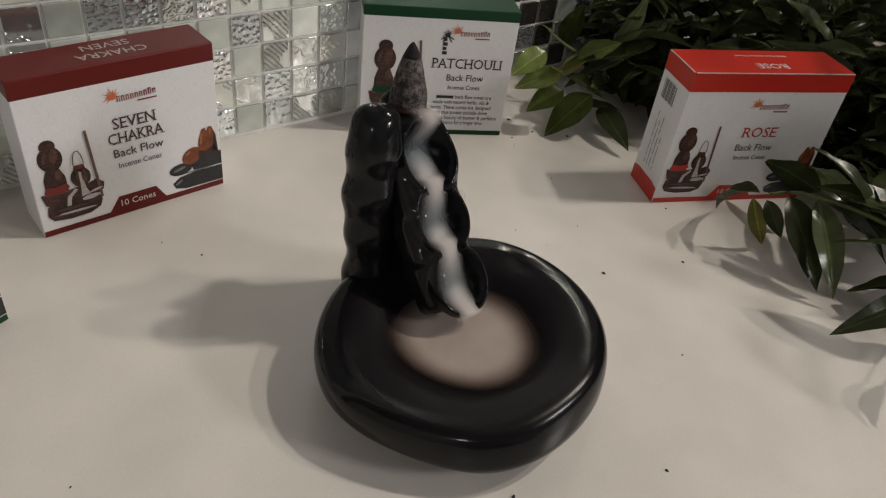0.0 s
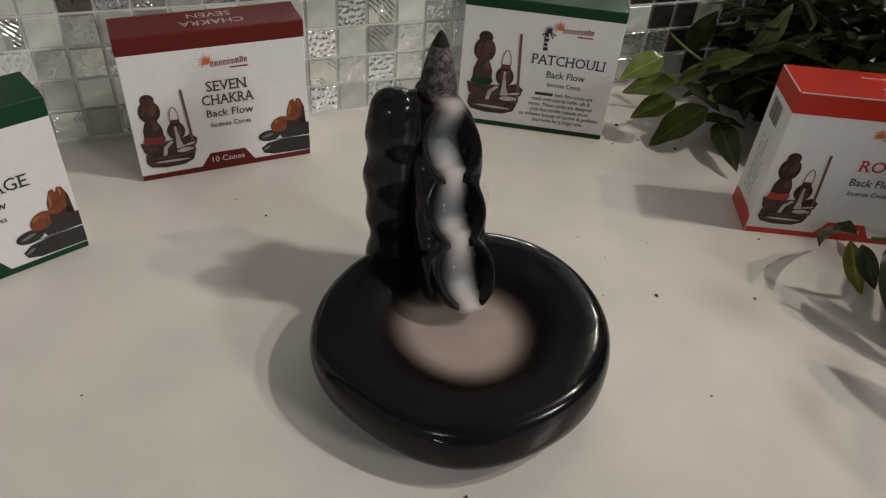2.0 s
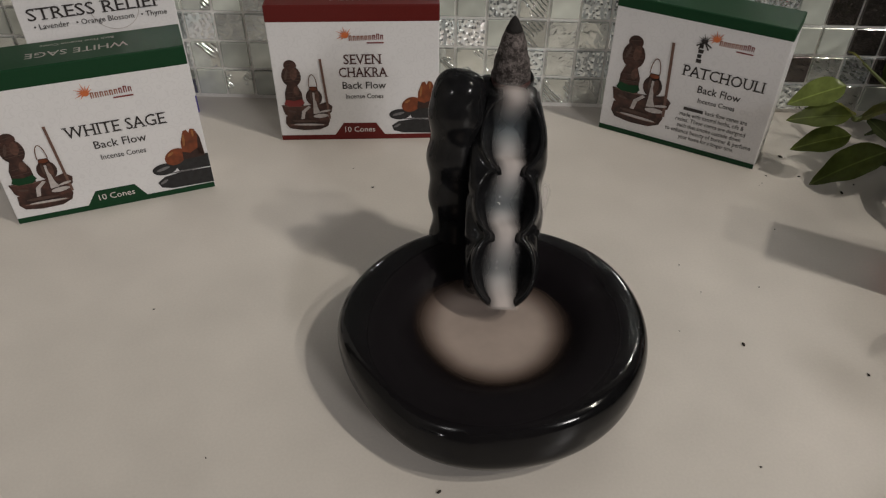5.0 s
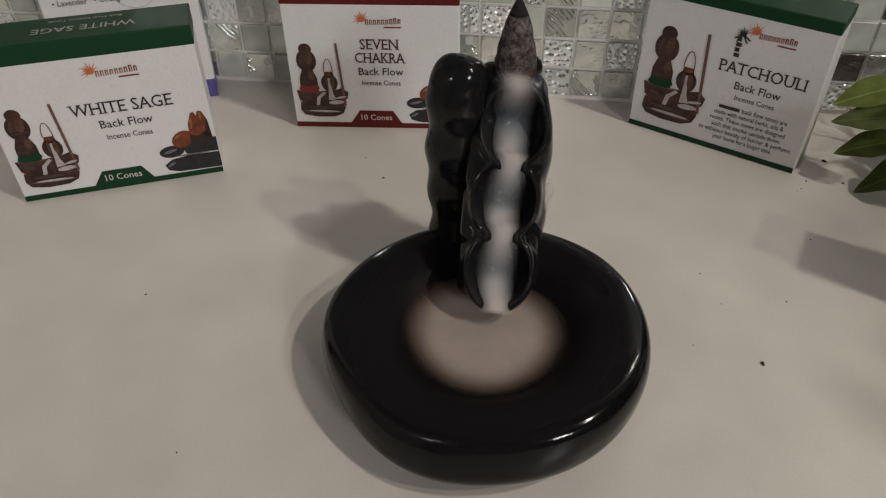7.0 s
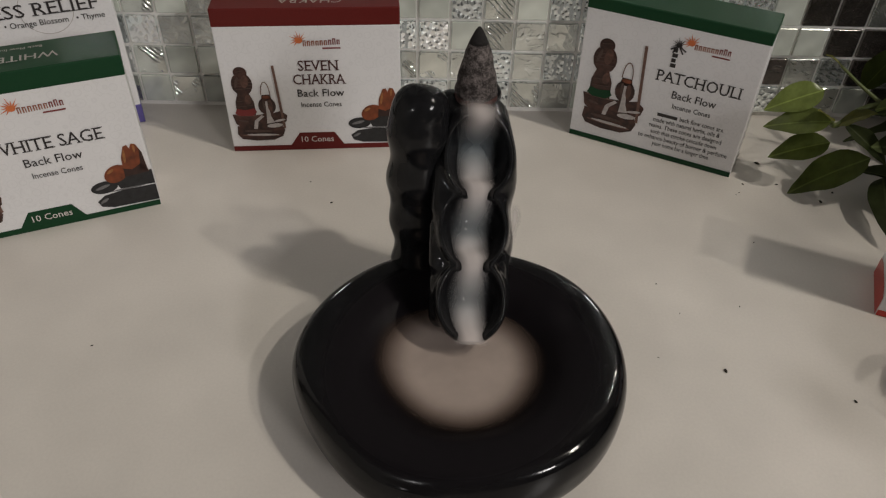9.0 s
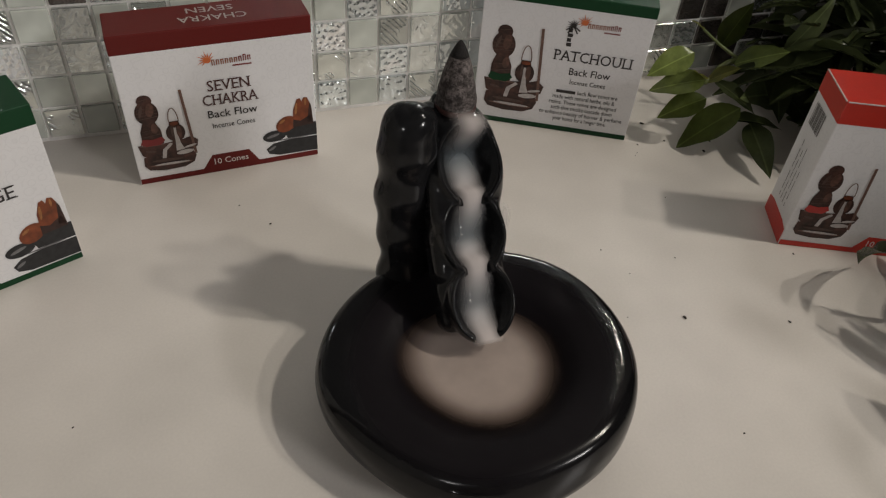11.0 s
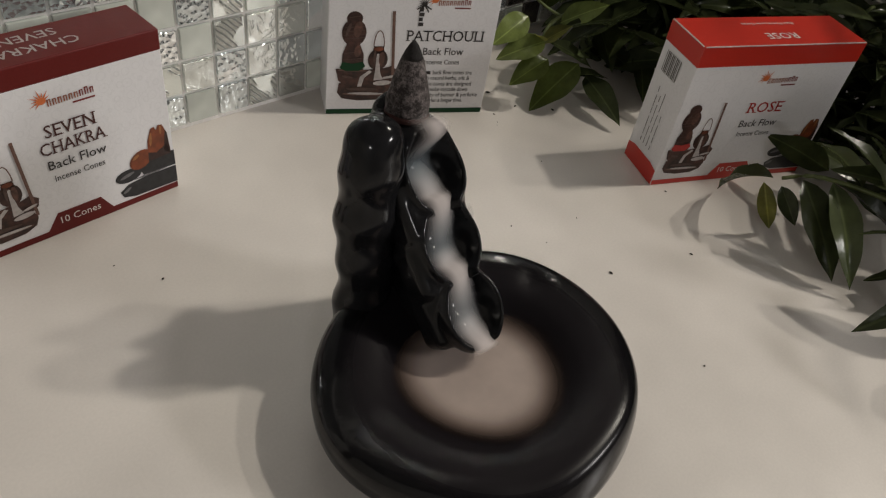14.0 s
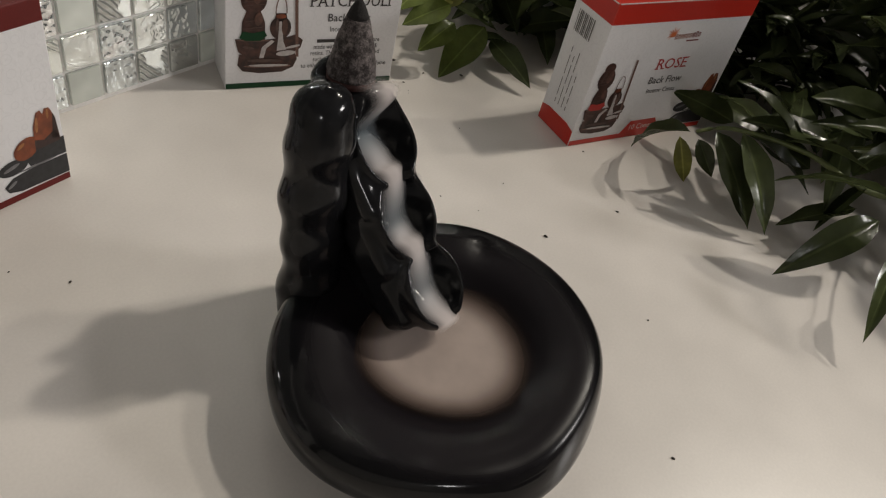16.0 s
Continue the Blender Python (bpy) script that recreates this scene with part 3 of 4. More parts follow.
def ribbon(name, knots, bulge=0.0016):
    """A soft ribbon of smoke through knots of place, half width, density and whiteness."""
    place = spline([k[0] for k in knots], 7)
    other = spline([Vector(k[1:]) for k in knots], 7)
    verts, values, white, faces = [], [], [], []
    m = 18
    for i, p in enumerate(place):
        d = (place[min(i + 1, len(place) - 1)] - place[max(i - 1, 0)]).normalized()
        front = (Vector((0, -1, 0)) - d * Vector((0, -1, 0)).dot(d)).normalized()
        half, dense, pale = other[i]
        ends = min(1, i / 5, (len(place) - 1 - i) / 3)
        for k in range(m + 1):
            s = 2 * k / m - 1
            verts.append(tuple(p + Vector((s * half * 1.65, 0, 0)) + front * (bulge * (1 - s * s))))
            values.append(max(0.0, min(1.0, dense * ends * 1.12 * (1 - s * s) ** 2.4)))
            white.append(max(0.0, min(1.0, pale)))
    for i in range(len(place) - 1):
        for k in range(m):
            a = i * (m + 1) + k
            faces.append((a, a + 1, a + m + 2, a + m + 1))
    return density_mesh(name, verts, faces, values, white, SMOKE)


def stream_mesh():
    knots = [(Vector((0.0050, 0.0520, 0.0950)), 0.0050, 0.55, 0.9), (Vector((0.0056, 0.0465, 0.0925)), 0.0046, 0.72, 0.95)]
    for k, c in enumerate(BASINS):
        top = (0.36, 0.42, 0.50)[k]
        knots += [(in_basin(c, -0.0056 if k == 0 else -0.0012, -0.0046 if k == 0 else -0.0030, -0.0010), 0.0060 if k == 0 else 0.0050, top, 0.20 + 0.16 * k),
                  (in_basin(c, 0.0050, -0.0030, -0.0010), 0.0047, 0.88, 0.74), (in_basin(c, 0.0112, -0.0008, 0.0002), 0.0044, 0.97, 0.97)]
    knots.append((in_basin(BASINS[-1], 0.0158, 0.0012, 0.0006), 0.0042, 0.92, 0.95))
    return ribbon("stream", knots)


def pool_mesh():
    verts, values, faces = [(0.0004, 0.0028, 0.0214)], [0.97], []
    n, rings = 72, 20
    for j in range(1, rings + 1):
        q = j / rings
        for k in range(n):
            a = k * math.tau / n
            r = q * 0.0302 * (1 - 0.025 * math.sin(2 * a) + 0.02 * math.sin(3 * a))
            verts.append((0.0004 + r * math.cos(a), 0.0028 + r * math.sin(a), 0.0214 + (0.0032 + 0.0010 * math.sin(a + 0.7)) * q ** 5))
            u = max(0.0, min(1.0, (1 - q) / 0.48))
            values.append(0.97 * u * u * (3 - 2 * u))
    for k in range(n):
        faces.append((0, 1 + k, 1 + (k + 1) % n))
    for j in range(rings - 1):
        for k in range(n):
            a, b = 1 + j * n + k, 1 + j * n + (k + 1) % n
            faces.append((a, a + n, b + n, b))
    return density_mesh("pool", verts, faces, values, values, POOL)


smoke = thing("incense_smoke", "thick white smoke pouring down the basins into the dish", "smoke")
part("stream", stream_mesh(), SMOKE, smoke)
part("pool", pool_mesh(), POOL, smoke)
part("wisp", ribbon("wisp", [(Vector((0.0178, 0.0385, 0.0640)), 0.0012, 0.3, 0.9), (Vector((0.0186, 0.0370, 0.0590)), 0.0016, 0.4, 0.9), (Vector((0.0176, 0.0340, 0.0500)), 0.0010, 0.25, 0.8),
                             (Vector((0.0170, 0.0310, 0.0420)), 0.0008, 0.2, 0.8)], 0.0003), SMOKE, smoke)


# ---------- incense boxes ----------
def add_serifs(me, body, size):
    """Short cross strokes at the ends of the letters' stems."""
    bm = bmesh.new()
    bm.from_mesh(me)
    seen, glyphs = set(), []
    for v in bm.verts:
        if v in seen:
            continue
        stack, found = [v], []
        seen.add(v)
        while stack:
            q = stack.pop()
            found.append(q.co.copy())
            for e in q.link_edges:
                o = e.other_vert(q)
                if o not in seen:
                    seen.add(o)
                    stack.append(o)
        glyphs.append(found)
    glyphs.sort(key=lambda g: sum(p.x for p in g) / len(g))
    for ch, g in zip(body, glyphs):
        low, high = min(p.y for p in g), max(p.y for p in g)
        for level, skip, sign in ((low, "SCGOUJVW", 1), (high, "SCGOAQ", -1)):
            if ch in skip:
                continue
            xs = sorted(p.x for p in g if abs(p.y - level) < 0.02 * size)
            runs = []
            for x in xs:
                if runs and x - runs[-1][1] < 0.14 * size:
                    runs[-1][1] = x
                else:
                    runs.append([x, x])
            for x0, x1 in runs:
                if x1 - x0 < 0.2 * size:
                    a, b, c = x0 - 0.085 * size, x1 + 0.085 * size, level + sign * 0.05 * size
                    bm.faces.new([bm.verts.new((x, y, 0.00003)) for x, y in ((a, min(level, c)), (b, min(level, c)), (b, max(level, c)), (a, max(level, c)))])
    bm.to_mesh(me)
    bm.free()


def letters(body, size, width=0.0, serif=False):
    """Flat letters, centred, upright in x and z, facing -y."""
    cu = bpy.data.curves.new("letters", "FONT")
    cu.body, cu.size, cu.align_x, cu.align_y = body, size, "CENTER", "CENTER"
    cu.resolution_u, cu.offset = 2, size * (0.003 if serif else 0.004)
    ob = bpy.data.objects.new("letters", cu)
    scene.collection.objects.link(ob)
    me = bpy.data.meshes.new_from_object(ob)
    bpy.data.objects.remove(ob)
    me.materials.clear()
    if serif:
        add_serifs(me, body.replace(" ", ""), size)
    xs = [v.co.x for v in me.vertices]
    squeeze = width / (max(xs) - min(xs)) if width else 1.0
    me.transform(Matrix.Translation((-(max(xs) + min(xs)) / 2, 0, 0)))
    me.transform(Matrix(((squeeze, 0, 0, 0), (0, 0, -1, 0), (0, 1, 0, 0), (0, 0, 0, 1))))
    return me


def plate(outlines, y=-0.0002):
    """Flat printed shapes in x and z at depth y, facing -y."""
    bm = bmesh.new()
    for line in outlines:
        area = sum(a[0] * b[1] - b[0] * a[1] for a, b in zip(line, line[1:] + line[:1]))
        bm.faces.new([bm.verts.new((x, y, z)) for x, z in (line if area > 0 else line[::-1])])
    return bm


def oval(cx, cz, rx, rz, n=18, tilt=0.0):
    return [(cx + rx * math.cos(a) * math.cos(tilt) - rz * math.sin(a) * math.sin(tilt), cz + rx * math.cos(a) * math.sin(tilt) + rz * math.sin(a) * math.cos(tilt))
            for a in (k * math.tau / n for k in range(n))]


def bar(x0, z0, x1, z1):
    return [(x0, z0), (x1, z0), (x1, z1), (x0, z1)]


def slanted(x0, z0, x1, z1, half):
    d = Vector((x1 - x0, z1 - z0)).normalized() * half
    return [(x0 + d.y, z0 - d.x), (x1 + d.y, z1 - d.x), (x1 - d.y, z1 + d.x), (x0 - d.y, z0 + d.x)]


def lettering(name, body, size, place, mat, parent, width=0.0, turn=None):
    ob = part(name, letters(body, size, width, name == "print_title"), mat, parent)
    ob.matrix_local = Matrix.Translation(place) @ (turn if turn else Matrix())
    return ob


def burst(cx, cz, r, ink, parent):
    rays = []
    for k in range(9):
        a = math.radians(20 + k * 25)
        rr = r * (0.75 + 0.25 * (k % 2))
        rays.append([(cx + 0.32 * r * math.cos(a - 0.2), cz + 0.32 * r * math.sin(a - 0.2)), (cx + rr * math.cos(a + 0.12), cz + rr * math.sin(a + 0.12)),
                     (cx + 0.32 * r * math.cos(a + 0.2), cz + 0.32 * r * math.sin(a + 0.2))])
    part("sun_mark", plate(rays + [oval(cx, cz, 0.34 * r, 0.30 * r, 12)], -0.0003), ink, parent, "orange sun-ray mark")


def maker_mark(cx, cz, s, parent):
    burst(cx - 0.0096 * s, cz + 0.0012 * s, 0.0050 * s, ORANGE_INK, parent)
    tops = (0.0012, 0.0010, 0.0010, 0.0010, 0.0011, 0.0011, 0.0014, 0.0020, 0.0014)
    for k, top in enumerate(tops):
        x, foot = cx + (-0.0078 + 0.0020 * k) * s, cz + (-0.0017 + 0.00008 * k) * s
        lines = [bar(x, foot, x + 0.0005 * s, cz + top * s), bar(x + 0.0010 * s, foot, x + 0.0014 * s, cz + top * s), bar(x, cz + (top - 0.0005) * s, x + 0.0014 * s, cz + top * s)]
        part("maker_block", plate(lines, -0.00028), MARK_INK if k < 6 else RED_INK, parent)
    part("maker_line", plate([bar(cx + 0.0012 * s, cz - 0.0032 * s, cx + 0.0098 * s, cz - 0.0025 * s)], -0.00028), RED_INK, parent, "thin red bar")


def burner_picture(x, z, s, sash, parent):
    """The printed picture of a small brown burner beside its stick, in plain shapes."""
    P = lambda pts: [(x + a * s, z + b * s) for a, b in pts]
    S = lambda cx, cz, rx, rz, tilt=0.0: oval(x + cx * s, z + cz * s, rx * s, rz * s, 18, tilt)
    pieces = (
        ("printed_knob", [S(0.0065, 0.0385, 0.0033, 0.0030)], BROWN_INK), ("printed_dome", [S(0.0065, 0.0322, 0.0051, 0.0062)], BROWN_INK),
        ("printed_body", [P([(0.0018, 0.0150), (0.0020, 0.0225), (0.0036, 0.0270), (0.0092, 0.0270), (0.0110, 0.0225), (0.0112, 0.0150)])], BROWN_INK),
        ("printed_pot", [S(0.0172, 0.0200, 0.0043, 0.0050), P([(0.0146, 0.0230), (0.0199, 0.0230), (0.0193, 0.0262), (0.0152, 0.0262)])], BROWN_INK),
        ("printed_tray", [P([(-0.0006, 0.0156), (0.0006, 0.0100), (0.0030, 0.0080), (0.0220, 0.0084), (0.0258, 0.0110), (0.0266, 0.0145), (0.0235, 0.0170), (0.0200, 0.0160), (0.0110, 0.0150)])], BROWN_INK),
        ("printed_foot", [P([(0.0010, 0.0088), (0.0004, 0.0040), (0.0024, 0.0012), (0.0095, 0.0000), (0.0185, 0.0003), (0.0232, 0.0024), (0.0246, 0.0060), (0.0235, 0.0090)])], BROWN_INK),
    )
    upper = (
        ("printed_rim", [S(0.0125, 0.0032, 0.0098, 0.0007, -0.02), S(0.0070, 0.0148, 0.0070, 0.0004, -0.03)], TAN_INK),
        ("printed_sash", [P([(0.0010, 0.0160), (0.0022, 0.0188), (0.0065, 0.0180), (0.0108, 0.0190), (0.0120, 0.0168), (0.0095, 0.0146), (0.0035, 0.0146)])], sash),
        ("printed_smoke", [P([(0.0166, 0.0228), (0.0176, 0.0228), (0.0186, 0.0140), (0.0200, 0.0105), (0.0160, 0.0100), (0.0164, 0.0150)]), S(0.0198, 0.0088, 0.0040, 0.0012, 0.08),
                           P([(0.0090, 0.0070), (0.0100, 0.0118), (0.0138, 0.0150), (0.0150, 0.0142), (0.0118, 0.0112), (0.0108, 0.0070)])], PALE_INK),
        ("printed_coal", [S(0.0172, 0.0250, 0.0021, 0.0010)], AMBER_INK),
        ("printed_stick", [slanted(x + 0.0246 * s, z + 0.0070 * s, x + 0.0224 * s, z + 0.0420 * s, 0.00062 * s)], TAN_INK))
    for k, (name, shapes, ink) in enumerate(pieces + upper):
        part(name, plate(shapes, -0.0002 - 0.00003 * k), ink, parent)
    part("printed_lines", plate([slanted(x + (0.0065 - w) * s, z + (h - 0.0006) * s, x + (0.0065 + w) * s, z + (h + 0.0002) * s, 0.00016 * s) for h, w in
                                 ((0.0300, 0.0046), (0.0316, 0.0048), (0.0332, 0.0046), (0.0350, 0.0040), (0.0395, 0.0022), (0.0205, 0.0040), (0.0235, 0.0036))], -0.00058), LINE_INK, parent)
    part("printed_shine", plate([S(0.0112, 0.0058, 0.0070, 0.0008, -0.03), S(0.0046, 0.0118, 0.0024, 0.0006, -0.2), S(0.0158, 0.0212, 0.0006, 0.0030), S(0.0040, 0.0335, 0.0007, 0.0032, -0.3)], -0.00059), LINE_INK, parent)
    part("printed_light", plate([S(0.0080, 0.0338, 0.0018, 0.0036, -0.15), S(0.0084, 0.0240, 0.0016, 0.0028, -0.1), S(0.0188, 0.0205, 0.0012, 0.0034)], -0.00061), LIGHT_INK, parent)
    part("printed_edge", plate([S(0.0130, 0.0036, 0.0082, 0.0006, -0.02), S(0.0226, 0.0118, 0.0030, 0.0006, 0.2)], -0.00062), PALE_INK, parent)
    hoop = [(0.0150 + 0.0022 * (1 - math.cos(a)), 0.0262 + 0.0072 * math.sin(a)) for a in [k * math.pi / 10 for k in range(11)]]
    part("printed_hoop", plate([slanted(x + p[0] * s, z + p[1] * s, x + q[0] * s, z + q[1] * s, 0.00022 * s) for p, q in zip(hoop, hoop[1:])], -0.0006), TAN_INK, parent)


def stones_picture(w, parent):
    """The printed picture of two cones on dark stones, running off the edge."""
    part("printed_stone", plate([[(w - 0.0262, 0.0085), (w - 0.0250, 0.0055), (w - 0.0200, 0.0040), (w - 0.0001, 0.0036), (w - 0.0001, 0.0122), (w - 0.0140, 0.0124), (w - 0.0225, 0.0112)]]), STONE_INK, parent)
    part("printed_stone", plate([[(w - 0.0150, 0.0132), (w - 0.0001, 0.0128), (w - 0.0001, 0.0205), (w - 0.0120, 0.0200), (w - 0.0165, 0.0170)]], -0.00022), STONE_INK, parent)
    part("printed_stone", plate([oval(w - 0.0215, 0.0155, 0.0058, 0.0032, 18, 0.06)], -0.00024), STONE_INK, parent)
    part("printed_cone", plate([[(w - 0.0120, 0.0190), (w - 0.0112, 0.0290), (w - 0.0092, 0.0345), (w - 0.0076, 0.0350), (w - 0.0068, 0.0330), (w - 0.0058, 0.0352), (w - 0.0040, 0.0348),
                                 (w - 0.0022, 0.0300), (w - 0.0015, 0.0195)]], -0.00026), AMBER_INK, parent)
    part("printed_cone", plate([oval(w - 0.0152, 0.0214, 0.0054, 0.0042, 18, 0.55)], -0.00028), AMBER_INK, parent)
    part("printed_shine", plate([oval(w - 0.0222, 0.0158, 0.0034, 0.0008, 12, 0.25), oval(w - 0.0232, 0.0085, 0.0022, 0.0007, 12, 0.5), oval(w - 0.0120, 0.0128, 0.0080, 0.0004, 12, 0.02)], -0.0003), SHINE_INK, parent)
    part("printed_dusk", plate([[(w - 0.0119, 0.0190), (w - 0.0116, 0.0235), (w - 0.0080, 0.0222), (w - 0.0030, 0.0250), (w - 0.0015, 0.0195)], [(w - 0.0046, 0.0215), (w - 0.0030, 0.0320), (w - 0.0022, 0.0298), (w - 0.0016, 0.0200)]], -0.00031), DEEP_INK, parent)
    part("printed_glow", plate([oval(w - 0.0172, 0.0232, 0.0018, 0.0007, 12, 0.55), oval(w - 0.0098, 0.0295, 0.0006, 0.0034, 12, -0.12), oval(w - 0.0050, 0.0325, 0.0005, 0.0020, 12, -0.05)], -0.00032), GOLD_INK, parent)


LIDS = {}


def carton(name, label, place, yaw, w, h, d, b, ink):
    ob = thing(name, label, "incense box", pose(*place, 0, 0, yaw), "incense boxes")
    part("carton", box_bm(0, 0, 0, w, d, h, 0.0005), CARD, ob, "white card")
    LIDS[ob.name] = part("lid_band", box_bm(-0.00015, -0.00015, b, w + 0.00015, d + 0.00015, h + 0.0002, 0.0005), ink, ob, "coloured printed lid")
    return ob


def foot_strip(ob, w, ink, x=0.0, notch=True):
    pts = [(0.0002, 0.0003), (w - 0.0002, 0.0003), (w - 0.0002, 0.0032)]
    if notch:
        pts += [(x + 0.0135, 0.0032), (x + 0.0090, 0.0105), (x - 0.0088, 0.0105), (x - 0.0138, 0.0032)]
    part("foot_strip", plate([pts + [(0.0002, 0.0032)]], -0.00015), ink, ob)
    if notch:
        lettering("print_count", "10 Cones", 0.0047, (x, -0.0003, 0.0064), WHITE_INK, ob, 0.0165)


def front_print(ob, w, title, size, x, zs, mat, sash, widths):
    maker_mark(x + 0.0015, 0.0598, 1.0, ob)
    for line, z, wide in zip(title, zs, widths):
        lettering("print_title", line, size, (x, -0.0003, z), mat, ob, wide)
    lettering("print_name", "Back Flow", 0.0058, (x, -0.0003, zs[-2]), INK, ob, 0.0230)
    lettering("print_name", "Incense Cones", 0.0040, (x - 0.0002, -0.0003, zs[-1]), INK, ob, 0.0200)
    burner_picture(0.0030, 0.0065, 1.0, sash, ob)


def top_print(ob, w, h, d, lines, size, ink=None):
    turn = pose(0, 0, 0, -90, 0, 0) @ pose(0, 0, 0, 0, 180, 0)
    for k, line in enumerate(lines):
        lettering("print_lid", line, size, (0.52 * w, d * (0.35 + 0.36 * k), h + 0.0004), ink or LID_INK, LIDS[ob.name], 0.0, turn)


seven = carton("incense_box", "white incense box with maroon lid and foot by the mosaic wall", (-0.1141, 0.1634, 0), 4.74, 0.0873, 0.0766, 0.0235, 0.0680, MAROON)
foot_strip(seven, 0.0873, MAROON, 0.0436)
front_print(seven, 0.0873, ["SEVEN", "CHAKRA"], 0.0078, 0.0475, [0.0477, 0.0404, 0.0330, 0.0267], TITLE_INK, RED_INK, [0.0198, 0.0258])
stones_picture(0.0873, seven)
top_print(seven, 0.0873, 0.0766, 0.0235, ["CHAKRA", "SEVEN"], 0.0075)

sage = carton("incense_box", "white incense box with dark green lid before a taller box", (-0.2231, 0.0812, 0), 23.13, 0.0917, 0.0762, 0.0252, 0.0674, GREEN)
foot_strip(sage, 0.0917, GREEN, 0.0457)
front_print(sage, 0.0917, ["WHITE SAGE"], 0.0084, 0.0545, [0.0428, 0.0347, 0.0281], INK, GREEN, [0.0449])
stones_picture(0.0917, sage)
top_print(sage, 0.0917, 0.0762, 0.0560, ["Back Flow Incense Cones"], 0.0030)
top_print(sage, 0.0917, 0.0762, 0.0310, ["WHITE SAGE"], 0.0074)

patch = carton("incense_box", "white incense box with green lid, its printed back turned outwards", (0.0638, 0.1876, 0), -27.54, 0.0866, 0.0773, 0.0255, 0.0714, GREEN)
foot_strip(patch, 0.0866, GREEN, notch=False)
maker_mark(0.0615, 0.0638, 0.95, patch)
burst(0.0470, 0.0628, 0.0042, INK, patch)
part("tree_mark", plate([bar(0.0448, 0.0512 + 0.0026 * k, 0.0448 + 0.0026 - 0.0005 * (k % 2), 0.0532 + 0.0026 * k) for k in range(4)] + [slanted(0.0470, 0.0625, 0.0470 + 0.0040 * math.cos(q), 0.0625 + 0.0040 * math.sin(q) - 0.0008, 0.00035) for q in (-2.7, -2.2, -0.9, -0.4)], -0.0003), INK, patch, "black palm mark")
lettering("print_title", "PATCHOULI", 0.0084, (0.0600, -0.0003, 0.0456), INK, patch, 0.0414)
lettering("print_name", "Back Flow", 0.0058, (0.0599, -0.0003, 0.0371), INK, patch, 0.0216)
lettering("print_name", "Incense Cones", 0.0039, (0.0599, -0.0003, 0.0311), INK, patch, 0.0188)
for k, (line, x, wide) in enumerate((("back flow cones are", 0.0665, 0.0215), ("made with natural herbs, oils &", 0.0597, 0.0335), ("resins. These cones are designed", 0.0597, 0.0365),
                                     ("such that smoke cascade down", 0.0597, 0.0335), ("to enhance beauty of burner & perfume", 0.0597, 0.0455), ("your home for a longer time.", 0.0597, 0.0295))):
    lettering("print_text", line, 0.0035, (x, -0.0003, 0.0251 - 0.0034 * k), INK, patch, wide)
part("maker_bar", plate([bar(0.0443, 0.0241, 0.0545, 0.0259)], -0.0003), INK, patch, "plain black bar")
burner_picture(0.0052, 0.0085, 1.2, GREEN, patch)

rose = carton("incense_box", "white incense box with bright red lid beside the leafy plant", (0.1729, 0.0512, 0), -23.37, 0.0948, 0.0785, 0.0284, 0.0680, RED)
foot_strip(rose, 0.0948, RED, 0.0478)
front_print(rose, 0.0948, ["ROSE"], 0.0086, 0.0510, [0.0442, 0.0350, 0.0288], ROSE_INK, ROSE_INK, [0.0220])
stones_picture(0.0948, rose)
top_print(rose, 0.0948, 0.0785, 0.0250, ["ROSE"], 0.0080, WHITE_INK)
top_print(rose, 0.0948, 0.0785, 0.0590, ["Back Flow Incense Cones"], 0.0030, WHITE_INK)
# pale strips paint the lid edge's highlight as well as its wear
part("worn_edge", box_bm(0.0006, -0.00032, 0.0783, 0.0942, 0.0003, 0.0788, 0.0001), PALE_INK, rose, "pale lid edge, rubbed and with its highlight painted in")
part("worn_edge", box_bm(-0.00032, 0.0006, 0.0783, 0.0003, 0.0278, 0.0788, 0.0001), PALE_INK, rose, "pale lid edge, rubbed and with its highlight painted in")
SIDE = Matrix.Rotation(-math.pi / 2, 4, "Z")
side = [part("barcode", plate([bar(-0.0235 + 0.0012 * k, 0.0540, -0.0235 + 0.0012 * k + (0.0008 if k % 3 else 0.0004), 0.0650) for k in range(11)], -0.0002), GREY_INK, rose, "grey barcode"),
        part("side_text", plate([bar(x, z, x + 0.0005, min(z + 0.0024 + 0.0012 * ((k * 7 + j) % 3), top)) for j, (x, top) in enumerate(((-0.0200, 0.047), (-0.0170, 0.043), (-0.0140, 0.047), (-0.0110, 0.036)))
                                 for k, z in enumerate([0.0150 + 0.0041 * q for q in range(8)]) if z + 0.001 < top], -0.0002), GREY_INK, rose, "grey bars"),
        part("side_foot", plate([[(-0.0282, 0.0003), (-0.0002, 0.0003), (-0.0002, 0.0090), (-0.0060, 0.0105), (-0.0225, 0.0105), (-0.0282, 0.0090)]], -0.00015), RED, rose)]
for o in side:
    o.matrix_local = SIDE

# the taller box behind
relief = thing("tall_box", "tall white box with violet foot behind the green-lidded box", "box", pose(-0.2389, 0.1615, 0, 0, 0, 23.1))
part("carton", box_bm(0, 0, 0.0105, 0.076, 0.016, 0.105, 0.0006), CARD, relief, "white card")
part("foot_band", box_bm(-0.00015, -0.00015, 0, 0.07615, 0.01615, 0.011, 0.0005), VIOLET, relief, "violet printed foot")
lettering("print_title", "STRESS RELIEF", 0.0090, (0.0373, -0.0004, 0.0685), INK, relief, 0.0655)
lettering("print_text", "\u2022 Lavender   \u2022 Orange Blossom   \u2022 Thyme", 0.0041, (0.0385, -0.0004, 0.0622), INK, relief, 0.0650)
